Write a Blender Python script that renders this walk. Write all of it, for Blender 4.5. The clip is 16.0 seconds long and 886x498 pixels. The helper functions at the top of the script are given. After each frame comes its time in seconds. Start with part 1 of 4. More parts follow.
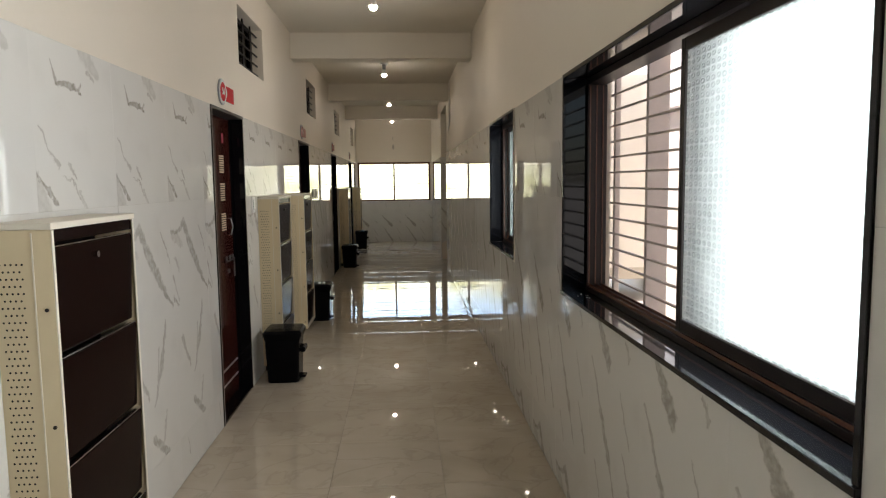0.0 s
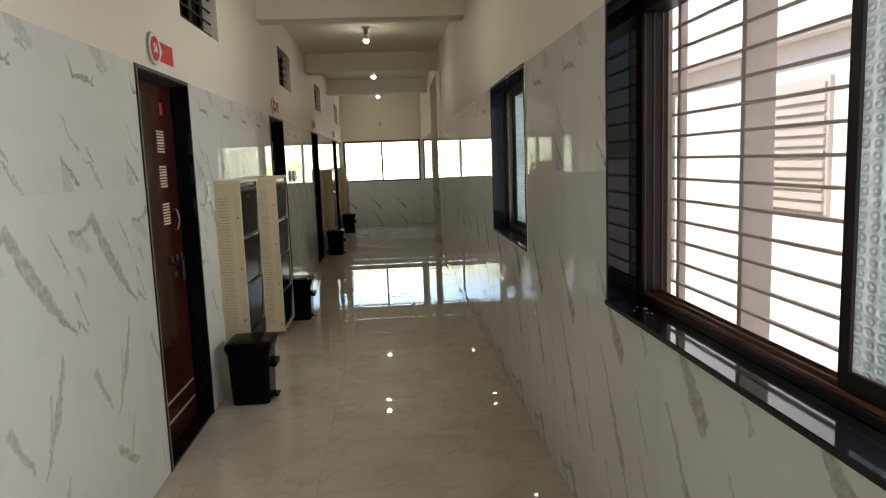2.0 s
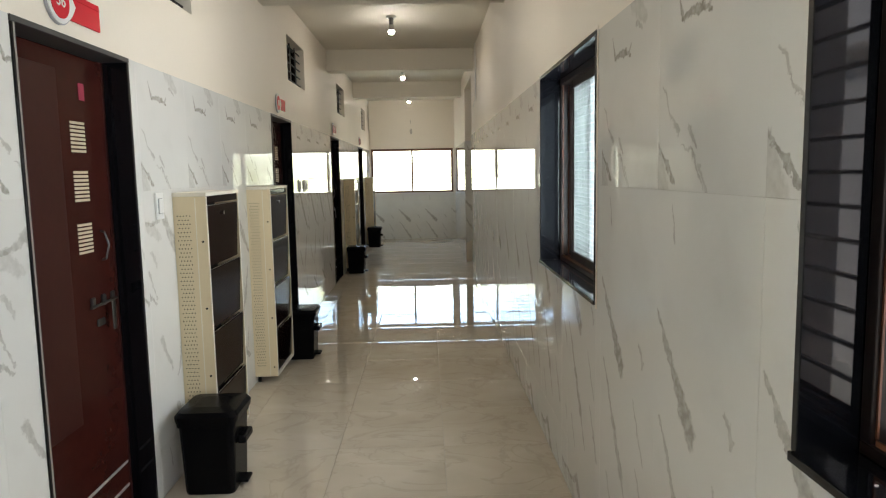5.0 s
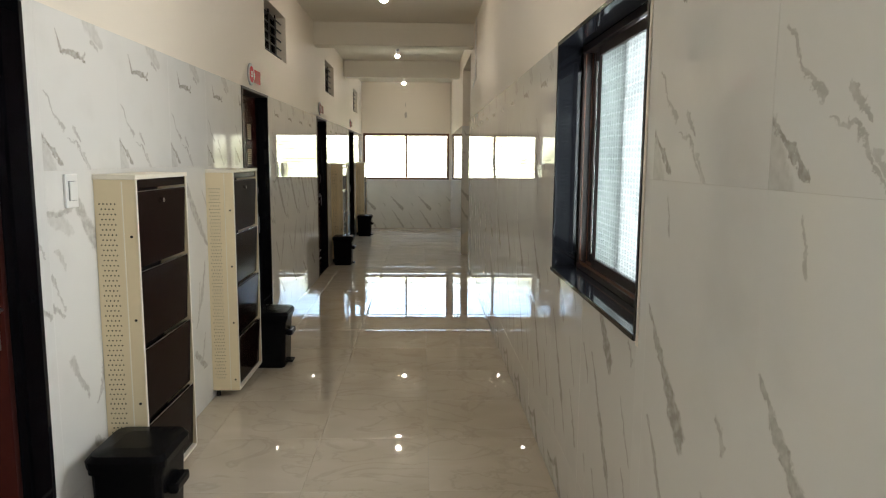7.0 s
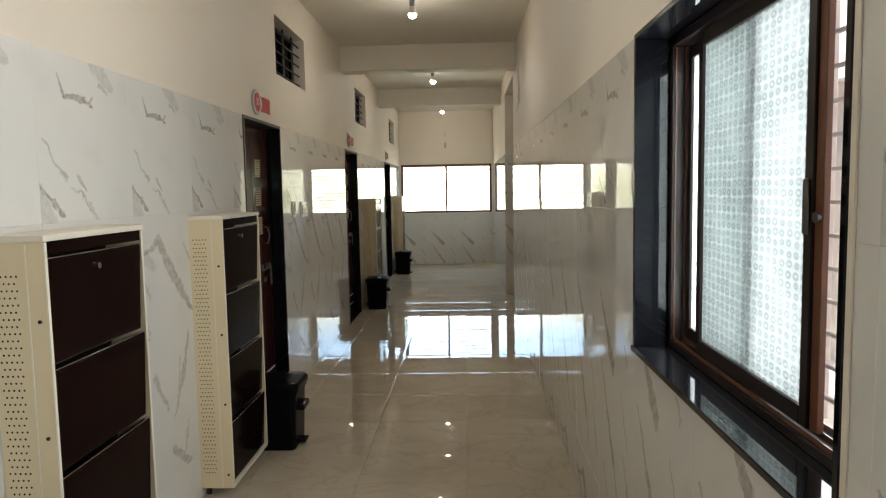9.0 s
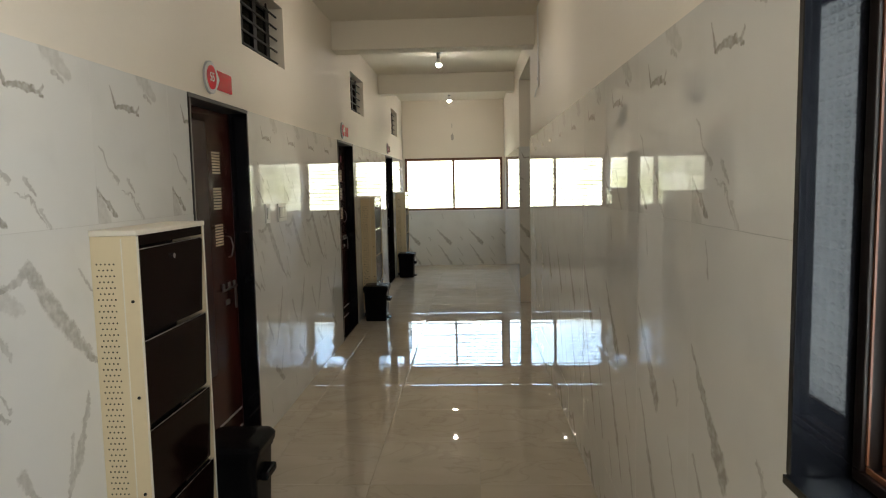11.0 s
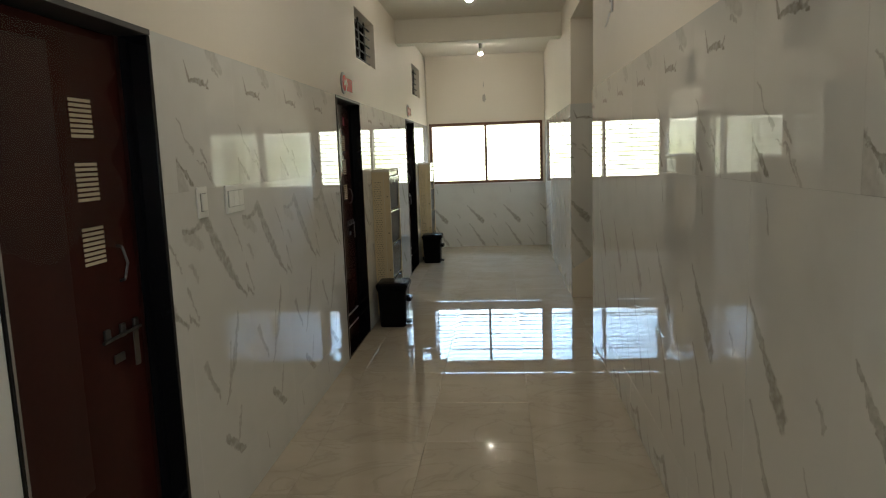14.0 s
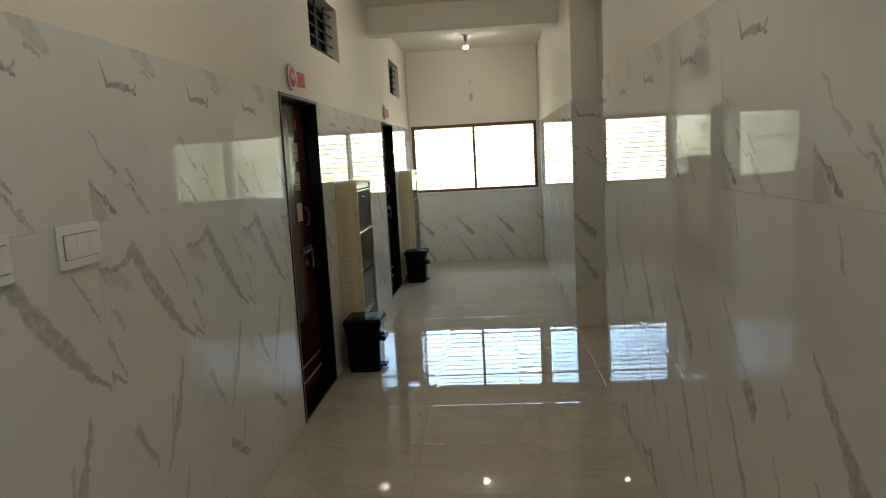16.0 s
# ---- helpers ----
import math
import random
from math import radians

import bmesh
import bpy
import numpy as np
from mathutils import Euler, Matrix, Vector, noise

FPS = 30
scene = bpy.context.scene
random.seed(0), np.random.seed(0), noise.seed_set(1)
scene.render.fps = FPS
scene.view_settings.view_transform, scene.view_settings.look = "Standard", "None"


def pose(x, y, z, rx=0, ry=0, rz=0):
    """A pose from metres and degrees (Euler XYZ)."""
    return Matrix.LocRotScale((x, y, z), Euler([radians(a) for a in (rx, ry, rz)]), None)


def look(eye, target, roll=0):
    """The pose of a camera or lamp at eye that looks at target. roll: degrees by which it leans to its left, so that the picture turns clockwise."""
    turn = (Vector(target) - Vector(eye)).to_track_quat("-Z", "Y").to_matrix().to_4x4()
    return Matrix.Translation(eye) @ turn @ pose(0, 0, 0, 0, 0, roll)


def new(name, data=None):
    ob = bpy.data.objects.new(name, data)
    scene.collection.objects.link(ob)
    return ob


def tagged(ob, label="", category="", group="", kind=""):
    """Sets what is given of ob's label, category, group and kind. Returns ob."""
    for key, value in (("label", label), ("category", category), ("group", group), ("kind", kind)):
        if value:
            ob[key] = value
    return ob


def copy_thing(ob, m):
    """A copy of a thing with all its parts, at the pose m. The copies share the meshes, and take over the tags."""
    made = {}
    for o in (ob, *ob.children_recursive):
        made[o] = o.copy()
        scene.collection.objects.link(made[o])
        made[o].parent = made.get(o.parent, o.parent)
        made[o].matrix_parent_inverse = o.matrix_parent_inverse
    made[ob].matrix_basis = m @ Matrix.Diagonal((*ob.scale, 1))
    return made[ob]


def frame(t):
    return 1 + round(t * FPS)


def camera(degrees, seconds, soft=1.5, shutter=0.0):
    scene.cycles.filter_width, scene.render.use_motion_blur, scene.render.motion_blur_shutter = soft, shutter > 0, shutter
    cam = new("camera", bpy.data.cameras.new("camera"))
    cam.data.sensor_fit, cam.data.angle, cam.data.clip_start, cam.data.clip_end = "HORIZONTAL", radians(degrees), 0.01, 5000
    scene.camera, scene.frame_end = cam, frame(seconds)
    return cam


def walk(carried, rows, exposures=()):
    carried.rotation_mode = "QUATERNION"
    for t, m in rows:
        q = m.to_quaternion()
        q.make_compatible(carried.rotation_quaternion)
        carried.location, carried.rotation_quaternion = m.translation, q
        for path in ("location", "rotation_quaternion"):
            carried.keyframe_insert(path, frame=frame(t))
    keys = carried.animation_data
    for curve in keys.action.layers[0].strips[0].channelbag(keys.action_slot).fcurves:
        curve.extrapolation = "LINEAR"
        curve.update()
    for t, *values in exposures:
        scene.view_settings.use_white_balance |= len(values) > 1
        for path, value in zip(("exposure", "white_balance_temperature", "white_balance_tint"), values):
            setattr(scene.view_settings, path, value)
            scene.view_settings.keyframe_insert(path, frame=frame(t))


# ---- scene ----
cam = camera(66.3, 16.0, soft=1.2)
PATH = [
    (0, (0.157, 0.347, 1.516), (0.275, 2.334, 1.319), -0.7),
    (0.5, (0.209, 0.568, 1.515), (0.232, 2.561, 1.346), -0.3),
    (1, (0.225, 0.791, 1.509), (0.301, 2.777, 1.285), -0.2),
    (1.5, (0.182, 1.022, 1.518), (0.344, 3.003, 1.3), -2.4),
    (2, (0.183, 1.24, 1.498), (0.323, 3.218, 1.239), -2.1),
    (2.5, (0.235, 1.447, 1.514), (0.297, 3.433, 1.29), -2.3),
    (3, (0.2, 1.694, 1.49), (0.292, 3.677, 1.254), -0.7),
    (3.5, (0.141, 1.873, 1.52), (0.276, 3.856, 1.3), -3.4),
    (4, (0.161, 2.059, 1.514), (0.225, 4.047, 1.304), -2.2),
    (4.5, (0.235, 2.226, 1.518), (0.278, 4.213, 1.297), -2.5),
    (4.7, (0.258, 2.297, 1.499), (0.312, 4.284, 1.273), -1.4),
    (6.8, (0.315, 2.987, 1.485), (0.344, 4.975, 1.268), -0.5),
    (7, (0.309, 3.084, 1.484), (0.371, 5.066, 1.222), 0.4),
    (7.5, (0.295, 3.297, 1.51), (0.324, 5.282, 1.263), -0.9),
    (8, (0.317, 3.521, 1.51), (0.316, 5.511, 1.309), -1.4),
    (8.5, (0.38, 3.709, 1.527), (0.281, 5.696, 1.327), -0.9),
    (9, (0.366, 3.946, 1.522), (0.295, 5.937, 1.347), -1.1),
    (9.5, (0.336, 4.155, 1.53), (0.358, 6.146, 1.333), -2.1),
    (10, (0.342, 4.414, 1.529), (0.231, 6.401, 1.332), -2.8),
    (10.2, (0.355, 4.518, 1.537), (0.247, 6.506, 1.341), -1.8),
    (12.5, (0.197, 5.742, 1.56), (0.112, 7.731, 1.369), -0.9),
    (13, (0.161, 6.02, 1.551), (0.086, 8.001, 1.287), -3.1),
    (13.5, (0.21, 6.295, 1.553), (0.104, 8.279, 1.318), -1.2),
    (14, (0.212, 6.587, 1.544), (0.035, 8.56, 1.266), -2.0),
    (14.5, (0.193, 6.843, 1.559), (0.082, 8.822, 1.289), -2.7),
    (15, (0.225, 7.15, 1.542), (0.045, 9.122, 1.264), -2.5),
    (15.5, (0.254, 7.373, 1.562), (0.024, 9.337, 1.261), -2.4),
    (16, (0.224, 7.658, 1.579), (0.068, 9.633, 1.308), -3.1),
]

EXPOSURES = [(0, 0.35, 6650, 14), (0.5, 0.27, 6620, 13), (1.0, 0.26, 6600, 13), (1.5, 0.28, 6550, 12), (2.5, 0.5, 6400, 9), (3.0, 0.7, 6350, 8), (3.5, 0.84, 6220, 7), (4.0, 0.98, 6160, 7), (4.5, 1.2, 6120, 8), (7, 1.12, 6350, 10), (9, 1.04, 6400, 10), (10, 1.14, 6450, 11), (12.5, 1.0, 6200, 6), (16, 0.98, 6250, 6)]
walk(cam, [(t, look(eye, target, roll)) for t, eye, target, roll in PATH], EXPOSURES)

# ---- plan, metres: the corridor runs along y ----
XL, XR, Y0, Y1 = -0.985, 0.92, -2.6, 17.8
BEAM_Z, CEIL_Z, DADO = 2.83, 3.1, 2.0
DOORS = [(4.56, 5.39), (8.07, 8.90), (11.56, 12.40), (15.22, 16.05)]
VENTS = [(5.40, 6.28), (8.90, 9.80), (12.42, 13.32), (16.12, 17.0)]
VENT_Z = (2.38, 2.80)
WIN_1, WIN_2, WIN_Z = (1.40, 3.535), (4.945, 6.20), (0.975, 2.005)
PASSAGE = (12.0, 13.68)
END_WIN, END_Z = (-0.955, 0.885), (1.05, 2.03)

# ---- world, sun, lights ----
world = bpy.data.worlds.new("world")
scene.world = world
world.use_nodes = True
wn = world.node_tree
sky = wn.nodes.new("ShaderNodeTexSky")
sky.sky_type, sky.sun_disc = "NISHITA", False
sky.sun_elevation, sky.sun_rotation = radians(52), radians(-100)
wn.links.new(sky.outputs[0], wn.nodes["Background"].inputs[0])
wn.nodes["Background"].inputs[1].default_value = 0.12
sun = new("sun", bpy.data.lights.new("sun", "SUN"))
sun.data.energy, sun.data.angle, sun.data.color = 5.0, radians(0.5), (1, 0.95, 0.88)
sun.matrix_world = look((-8, 1, 11), (0, 2.5, 0))


def window_light(name, place, target, wide, high, watts):
    """The sky's light in a window's opening."""
    lamp = bpy.data.lights.new(name, "AREA")
    lamp.shape, lamp.size, lamp.size_y, lamp.energy, lamp.color = "RECTANGLE", wide, high, watts, (0.92, 0.965, 1.0)
    ob = new(name, lamp)
    ob.matrix_world = look(place, target)
    return ob


window_light("window_light", (1.136, 1.78, 1.49), (-1, 1.78, 1.49), 0.70, 0.90, 27)
window_light("window_light", (1.136, 5.71, 1.49), (-1, 5.71, 1.49), 0.78, 0.90, 10.5)

# ---- materials ----


def material(name, colour, rough=0.5, metal=0.0, grain=0.0, grain_scale=40.0, bump=0.0, bump_scale=60.0, spread=0.0, coat=0.0, spec=0.5):
    m = bpy.data.materials.new(name)
    m.use_nodes = True
    nt = m.node_tree
    b = nt.nodes["Principled BSDF"]
    b.inputs["Base Color"].default_value = (*colour, 1)
    b.inputs["Roughness"].default_value = rough
    b.inputs["Metallic"].default_value = metal
    b.inputs["Coat Weight"].default_value = coat
    b.inputs["Specular IOR Level"].default_value = spec
    tc = nt.nodes.new("ShaderNodeTexCoord")
    if grain or spread:
        n1 = nt.nodes.new("ShaderNodeTexNoise")
        n1.inputs["Scale"].default_value, n1.inputs["Detail"].default_value = grain_scale, 6
        n2 = nt.nodes.new("ShaderNodeTexNoise")
        n2.inputs["Scale"].default_value, n2.inputs["Detail"].default_value = 1.3, 4
        nt.links.new(tc.outputs["Object"], n1.inputs["Vector"])
        nt.links.new(tc.outputs["Object"], n2.inputs["Vector"])
        mix = nt.nodes.new("ShaderNodeMath")
        mix.operation = "MULTIPLY_ADD"
        mix.inputs[1].default_value = grain
        nt.links.new(n1.outputs["Fac"], mix.inputs[0])
        add = nt.nodes.new("ShaderNodeMath")
        add.operation = "MULTIPLY_ADD"
        add.inputs[1].default_value, add.inputs[2].default_value = spread, 1 - (grain + spread) / 2
        nt.links.new(n2.outputs["Fac"], add.inputs[0])
        nt.links.new(add.outputs[0], mix.inputs[2])
        sc = nt.nodes.new("ShaderNodeVectorMath")
        sc.operation = "SCALE"
        sc.inputs[0].default_value = colour
        nt.links.new(mix.outputs[0], sc.inputs["Scale"])
        nt.links.new(sc.outputs[0], b.inputs["Base Color"])
    if bump:
        n3 = nt.nodes.new("ShaderNodeTexNoise")
        n3.inputs["Scale"].default_value, n3.inputs["Detail"].default_value = bump_scale, 5
        bp = nt.nodes.new("ShaderNodeBump")
        bp.inputs["Strength"].default_value, bp.inputs["Distance"].default_value = bump, 0.01
        nt.links.new(tc.outputs["Object"], n3.inputs["Vector"])
        nt.links.new(n3.outputs["Fac"], bp.inputs["Height"])
        nt.links.new(bp.outputs[0], b.inputs["Normal"])
    return m


def math_node(nt, op, a, b=None, clamp=False):
    n = nt.nodes.new("ShaderNodeMath")
    n.operation, n.use_clamp = op, clamp
    for i, v in enumerate((a, b)):
        if v is None:
            continue
        if isinstance(v, (int, float)):
            n.inputs[i].default_value = v
        else:
            nt.links.new(v, n.inputs[i])
    return n.outputs[0]


def vec_node(nt, op, a, b=None):
    n = nt.nodes.new("ShaderNodeVectorMath")
    n.operation = op
    for i, v in enumerate((a, b)):
        if v is None:
            continue
        if isinstance(v, tuple):
            n.inputs[i].default_value = v
        else:
            nt.links.new(v, n.inputs[i])
    return n


def marble_tile(name, base, veins, vein_colour):
    """Glazed tile whose printed veins follow strokes (u0, v0, u1, v1, width0, width1, depth) on the tile's own face."""
    m = material(name, base, rough=0.0, spec=0.62)
    nt = m.node_tree
    b = nt.nodes["Principled BSDF"]
    tc = nt.nodes.new("ShaderNodeTexCoord")
    info = nt.nodes.new("ShaderNodeObjectInfo")
    flat = vec_node(nt, "MULTIPLY", tc.outputs["Object"], (1.0, 1.0, 0.0)).outputs[0]
    warp = nt.nodes.new("ShaderNodeTexNoise")
    warp.inputs["Scale"].default_value, warp.inputs["Detail"].default_value, warp.inputs["Roughness"].default_value = 15, 8, 0.7
    nt.links.new(flat, warp.inputs["Vector"])
    shift = vec_node(nt, "SUBTRACT", warp.outputs["Color"], (0.5, 0.5, 0.5)).outputs[0]
    shift = vec_node(nt, "MULTIPLY", shift, (0.085, 0.085, 0.0)).outputs[0]
    p = vec_node(nt, "ADD", flat, shift).outputs[0]
    total = None
    for u0, v0, u1, v1, w0, w1, depth in veins:
        du, dv = u1 - u0, v1 - v0
        d = vec_node(nt, "SUBTRACT", p, (u0, v0, 0.0)).outputs[0]
        h = math_node(nt, "DIVIDE", vec_node(nt, "DOT_PRODUCT", d, (du, dv, 0.0)).outputs["Value"], du * du + dv * dv, True)
        near = vec_node(nt, "SCALE", (du, dv, 0.0))
        nt.links.new(h, near.inputs["Scale"])
        dist = vec_node(nt, "LENGTH", vec_node(nt, "SUBTRACT", d, near.outputs[0]).outputs[0]).outputs["Value"]
        width = math_node(nt, "ADD", math_node(nt, "MULTIPLY", h, w1 - w0), w0)
        mask = math_node(nt, "MULTIPLY", math_node(nt, "SUBTRACT", 1.3, math_node(nt, "DIVIDE", dist, width), True), 2.4, True)
        mask = math_node(nt, "MULTIPLY", mask, depth)
        total = mask if total is None else math_node(nt, "MAXIMUM", total, mask)
    fine = nt.nodes.new("ShaderNodeTexNoise")
    fine.inputs["Scale"].default_value, fine.inputs["Detail"].default_value = 34, 6
    nt.links.new(flat, fine.inputs["Vector"])
    rough_mask = nt.nodes.new("ShaderNodeMapRange")
    rough_mask.inputs["From Min"].default_value, rough_mask.inputs["From Max"].default_value = 0.32, 0.6
    rough_mask.inputs["To Min"].default_value = 0.45
    nt.links.new(fine.outputs["Fac"], rough_mask.inputs["Value"])
    total = math_node(nt, "MULTIPLY", total, rough_mask.outputs[0])
    cloud = nt.nodes.new("ShaderNodeTexNoise")
    cloud.inputs["Scale"].default_value, cloud.inputs["Detail"].default_value = 3.2, 5
    nt.links.new(flat, cloud.inputs["Vector"])
    haze = math_node(nt, "MULTIPLY", math_node(nt, "SUBTRACT", cloud.outputs["Fac"], 0.52, True), 0.5)
    total = math_node(nt, "ADD", total, haze, True)
    mix = nt.nodes.new("ShaderNodeMix")
    mix.data_type = "RGBA"
    mix.inputs["A"].default_value, mix.inputs["B"].default_value = (*base, 1), (*vein_colour, 1)
    nt.links.new(total, mix.inputs["Factor"])
    tone = math_node(nt, "ADD", math_node(nt, "MULTIPLY", info.outputs["Random"], 0.05), 0.96)
    sc = nt.nodes.new("ShaderNodeVectorMath")
    sc.operation = "SCALE"
    nt.links.new(mix.outputs["Result"], sc.inputs[0])
    nt.links.new(tone, sc.inputs["Scale"])
    nt.links.new(sc.outputs[0], b.inputs["Base Color"])
    return m


def floor_marble():
    m = material("floor_tile", (0.6, 0.55, 0.47), rough=0.04)
    nt = m.node_tree
    b = nt.nodes["Principled BSDF"]
    tc = nt.nodes.new("ShaderNodeTexCoord")
    info = nt.nodes.new("ShaderNodeObjectInfo")
    far = vec_node(nt, "SCALE", (7.3, 3.1, 5.7))
    nt.links.new(info.outputs["Random"], far.inputs["Scale"])
    p = vec_node(nt, "ADD", tc.outputs["Object"], far.outputs[0]).outputs[0]
    stretched = vec_node(nt, "MULTIPLY", p, (1.0, 1.5, 1.0)).outputs[0]
    cloud = nt.nodes.new("ShaderNodeTexNoise")
    cloud.inputs["Scale"].default_value, cloud.inputs["Detail"].default_value, cloud.inputs["Distortion"].default_value = 1.8, 8, 0.8
    nt.links.new(stretched, cloud.inputs["Vector"])
    ramp = nt.nodes.new("ShaderNodeValToRGB")
    ramp.color_ramp.elements[0].position, ramp.color_ramp.elements[0].color = 0.25, (0.59, 0.52, 0.42, 1)
    ramp.color_ramp.elements[1].position, ramp.color_ramp.elements[1].color = 0.8, (0.47, 0.40, 0.30, 1)
    nt.links.new(cloud.outputs["Fac"], ramp.inputs[0])
    vein = nt.nodes.new("ShaderNodeTexNoise")
    vein.inputs["Scale"].default_value, vein.inputs["Detail"].default_value, vein.inputs["Distortion"].default_value = 1.7, 7, 1.8
    nt.links.new(stretched, vein.inputs["Vector"])
    line = math_node(nt, "ABSOLUTE", math_node(nt, "SUBTRACT", vein.outputs["Fac"], 0.5))
    line = math_node(nt, "SUBTRACT", 1.0, math_node(nt, "MULTIPLY", line, 38.0), True)
    line = math_node(nt, "MULTIPLY", line, 0.28)
    mix = nt.nodes.new("ShaderNodeMix")
    mix.data_type = "RGBA"
    mix.inputs["B"].default_value = (0.33, 0.27, 0.2, 1)
    nt.links.new(line, mix.inputs["Factor"])
    nt.links.new(ramp.outputs[0], mix.inputs["A"])
    nt.links.new(mix.outputs["Result"], b.inputs["Base Color"])
    smear = nt.nodes.new("ShaderNodeTexNoise")
    smear.inputs["Scale"].default_value = 2.2
    nt.links.new(p, smear.inputs["Vector"])
    nt.links.new(math_node(nt, "ADD", math_node(nt, "MULTIPLY", smear.outputs["Fac"], 0.03), 0.005), b.inputs["Roughness"])
    wave = nt.nodes.new("ShaderNodeTexNoise")
    wave.inputs["Scale"].default_value, wave.inputs["Detail"].default_value = 6, 1
    nt.links.new(p, wave.inputs["Vector"])
    bp = nt.nodes.new("ShaderNodeBump")
    bp.inputs["Strength"].default_value, bp.inputs["Distance"].default_value = 0.025, 0.004
    nt.links.new(wave.outputs["Fac"], bp.inputs["Height"])
    nt.links.new(bp.outputs[0], b.inputs["Normal"])
    return m


def patterned_glass(name, pale, deep):
    """Obscure figured glass: it scatters the daylight, with rows of pressed links."""
    m = bpy.data.materials.new(name)
    m.use_nodes = True
    nt = m.node_tree
    nt.nodes.clear()
    out = nt.nodes.new("ShaderNodeOutputMaterial")
    tc = nt.nodes.new("ShaderNodeTexCoord")
    p = vec_node(nt, "MULTIPLY", tc.outputs["Object"], (30.0, 46.0, 1.0)).outputs[0]
    vor = nt.nodes.new("ShaderNodeTexVoronoi")
    vor.inputs["Scale"].default_value, vor.inputs["Randomness"].default_value = 1.0, 0.16
    nt.links.new(p, vor.inputs["Vector"])
    ring = math_node(nt, "ABSOLUTE", math_node(nt, "SUBTRACT", vor.outputs["Distance"], 0.33))
    ring = math_node(nt, "SUBTRACT", 1.0, math_node(nt, "MULTIPLY", ring, 3.6), True)
    link = nt.nodes.new("ShaderNodeTexWave")
    link.bands_direction = "Y"
    link.inputs["Scale"].default_value, link.inputs["Distortion"].default_value, link.inputs["Detail Scale"].default_value = 0.16, 1.2, 2.0
    nt.links.new(p, link.inputs["Vector"])
    dust = nt.nodes.new("ShaderNodeTexNoise")
    dust.inputs["Scale"].default_value, dust.inputs["Detail"].default_value = 9.0, 5
    nt.links.new(tc.outputs["Object"], dust.inputs["Vector"])
    ring = math_node(nt, "MAXIMUM", ring, math_node(nt, "MULTIPLY", link.outputs["Fac"], 0.55))
    ring = math_node(nt, "MULTIPLY", ring, math_node(nt, "ADD", dust.outputs["Fac"], 0.3), True)
    bp = nt.nodes.new("ShaderNodeBump")
    bp.inputs["Strength"].default_value, bp.inputs["Distance"].default_value = 0.7, 0.01
    nt.links.new(ring, bp.inputs["Height"])
    tr = nt.nodes.new("ShaderNodeBsdfTranslucent")
    tone = nt.nodes.new("ShaderNodeMix")
    tone.data_type = "RGBA"
    tone.inputs["A"].default_value, tone.inputs["B"].default_value = (*pale, 1), (*deep, 1)
    nt.links.new(ring, tone.inputs["Factor"])
    nt.links.new(tone.outputs["Result"], tr.inputs["Color"])
    nt.links.new(bp.outputs[0], tr.inputs["Normal"])
    clear = nt.nodes.new("ShaderNodeBsdfTransparent")
    clear.inputs[0].default_value = (0.88, 0.95, 0.94, 1)
    gl = nt.nodes.new("ShaderNodeBsdfGlossy")
    gl.inputs["Roughness"].default_value = 0.12
    nt.links.new(bp.outputs[0], gl.inputs["Normal"])
    m1 = nt.nodes.new("ShaderNodeMixShader")
    m1.inputs[0].default_value = 0.05
    nt.links.new(tr.outputs[0], m1.inputs[1])
    nt.links.new(clear.outputs[0], m1.inputs[2])
    m2 = nt.nodes.new("ShaderNodeMixShader")
    m2.inputs[0].default_value = 0.06
    nt.links.new(m1.outputs[0], m2.inputs[1])
    nt.links.new(gl.outputs[0], m2.inputs[2])
    nt.links.new(m2.outputs[0], out.inputs["Surface"])
    return m


def clear_glass(name, tint, gloss):
    m = bpy.data.materials.new(name)
    m.use_nodes = True
    nt = m.node_tree
    nt.nodes.clear()
    out = nt.nodes.new("ShaderNodeOutputMaterial")
    clear = nt.nodes.new("ShaderNodeBsdfTransparent")
    clear.inputs[0].default_value = (*tint, 1)
    gl = nt.nodes.new("ShaderNodeBsdfGlossy")
    gl.inputs["Roughness"].default_value = 0.02
    mx = nt.nodes.new("ShaderNodeMixShader")
    mx.inputs[0].default_value = gloss
    nt.links.new(clear.outputs[0], mx.inputs[1])
    nt.links.new(gl.outputs[0], mx.inputs[2])
    nt.links.new(mx.outputs[0], out.inputs["Surface"])
    return m


def glow(name, colour, strength):
    m = bpy.data.materials.new(name)
    m.use_nodes = True
    b = m.node_tree.nodes["Principled BSDF"]
    b.inputs["Base Color"].default_value = (*colour, 1)
    b.inputs["Emission Color"].default_value = (*colour, 1)
    b.inputs["Emission Strength"].default_value = strength
    return m


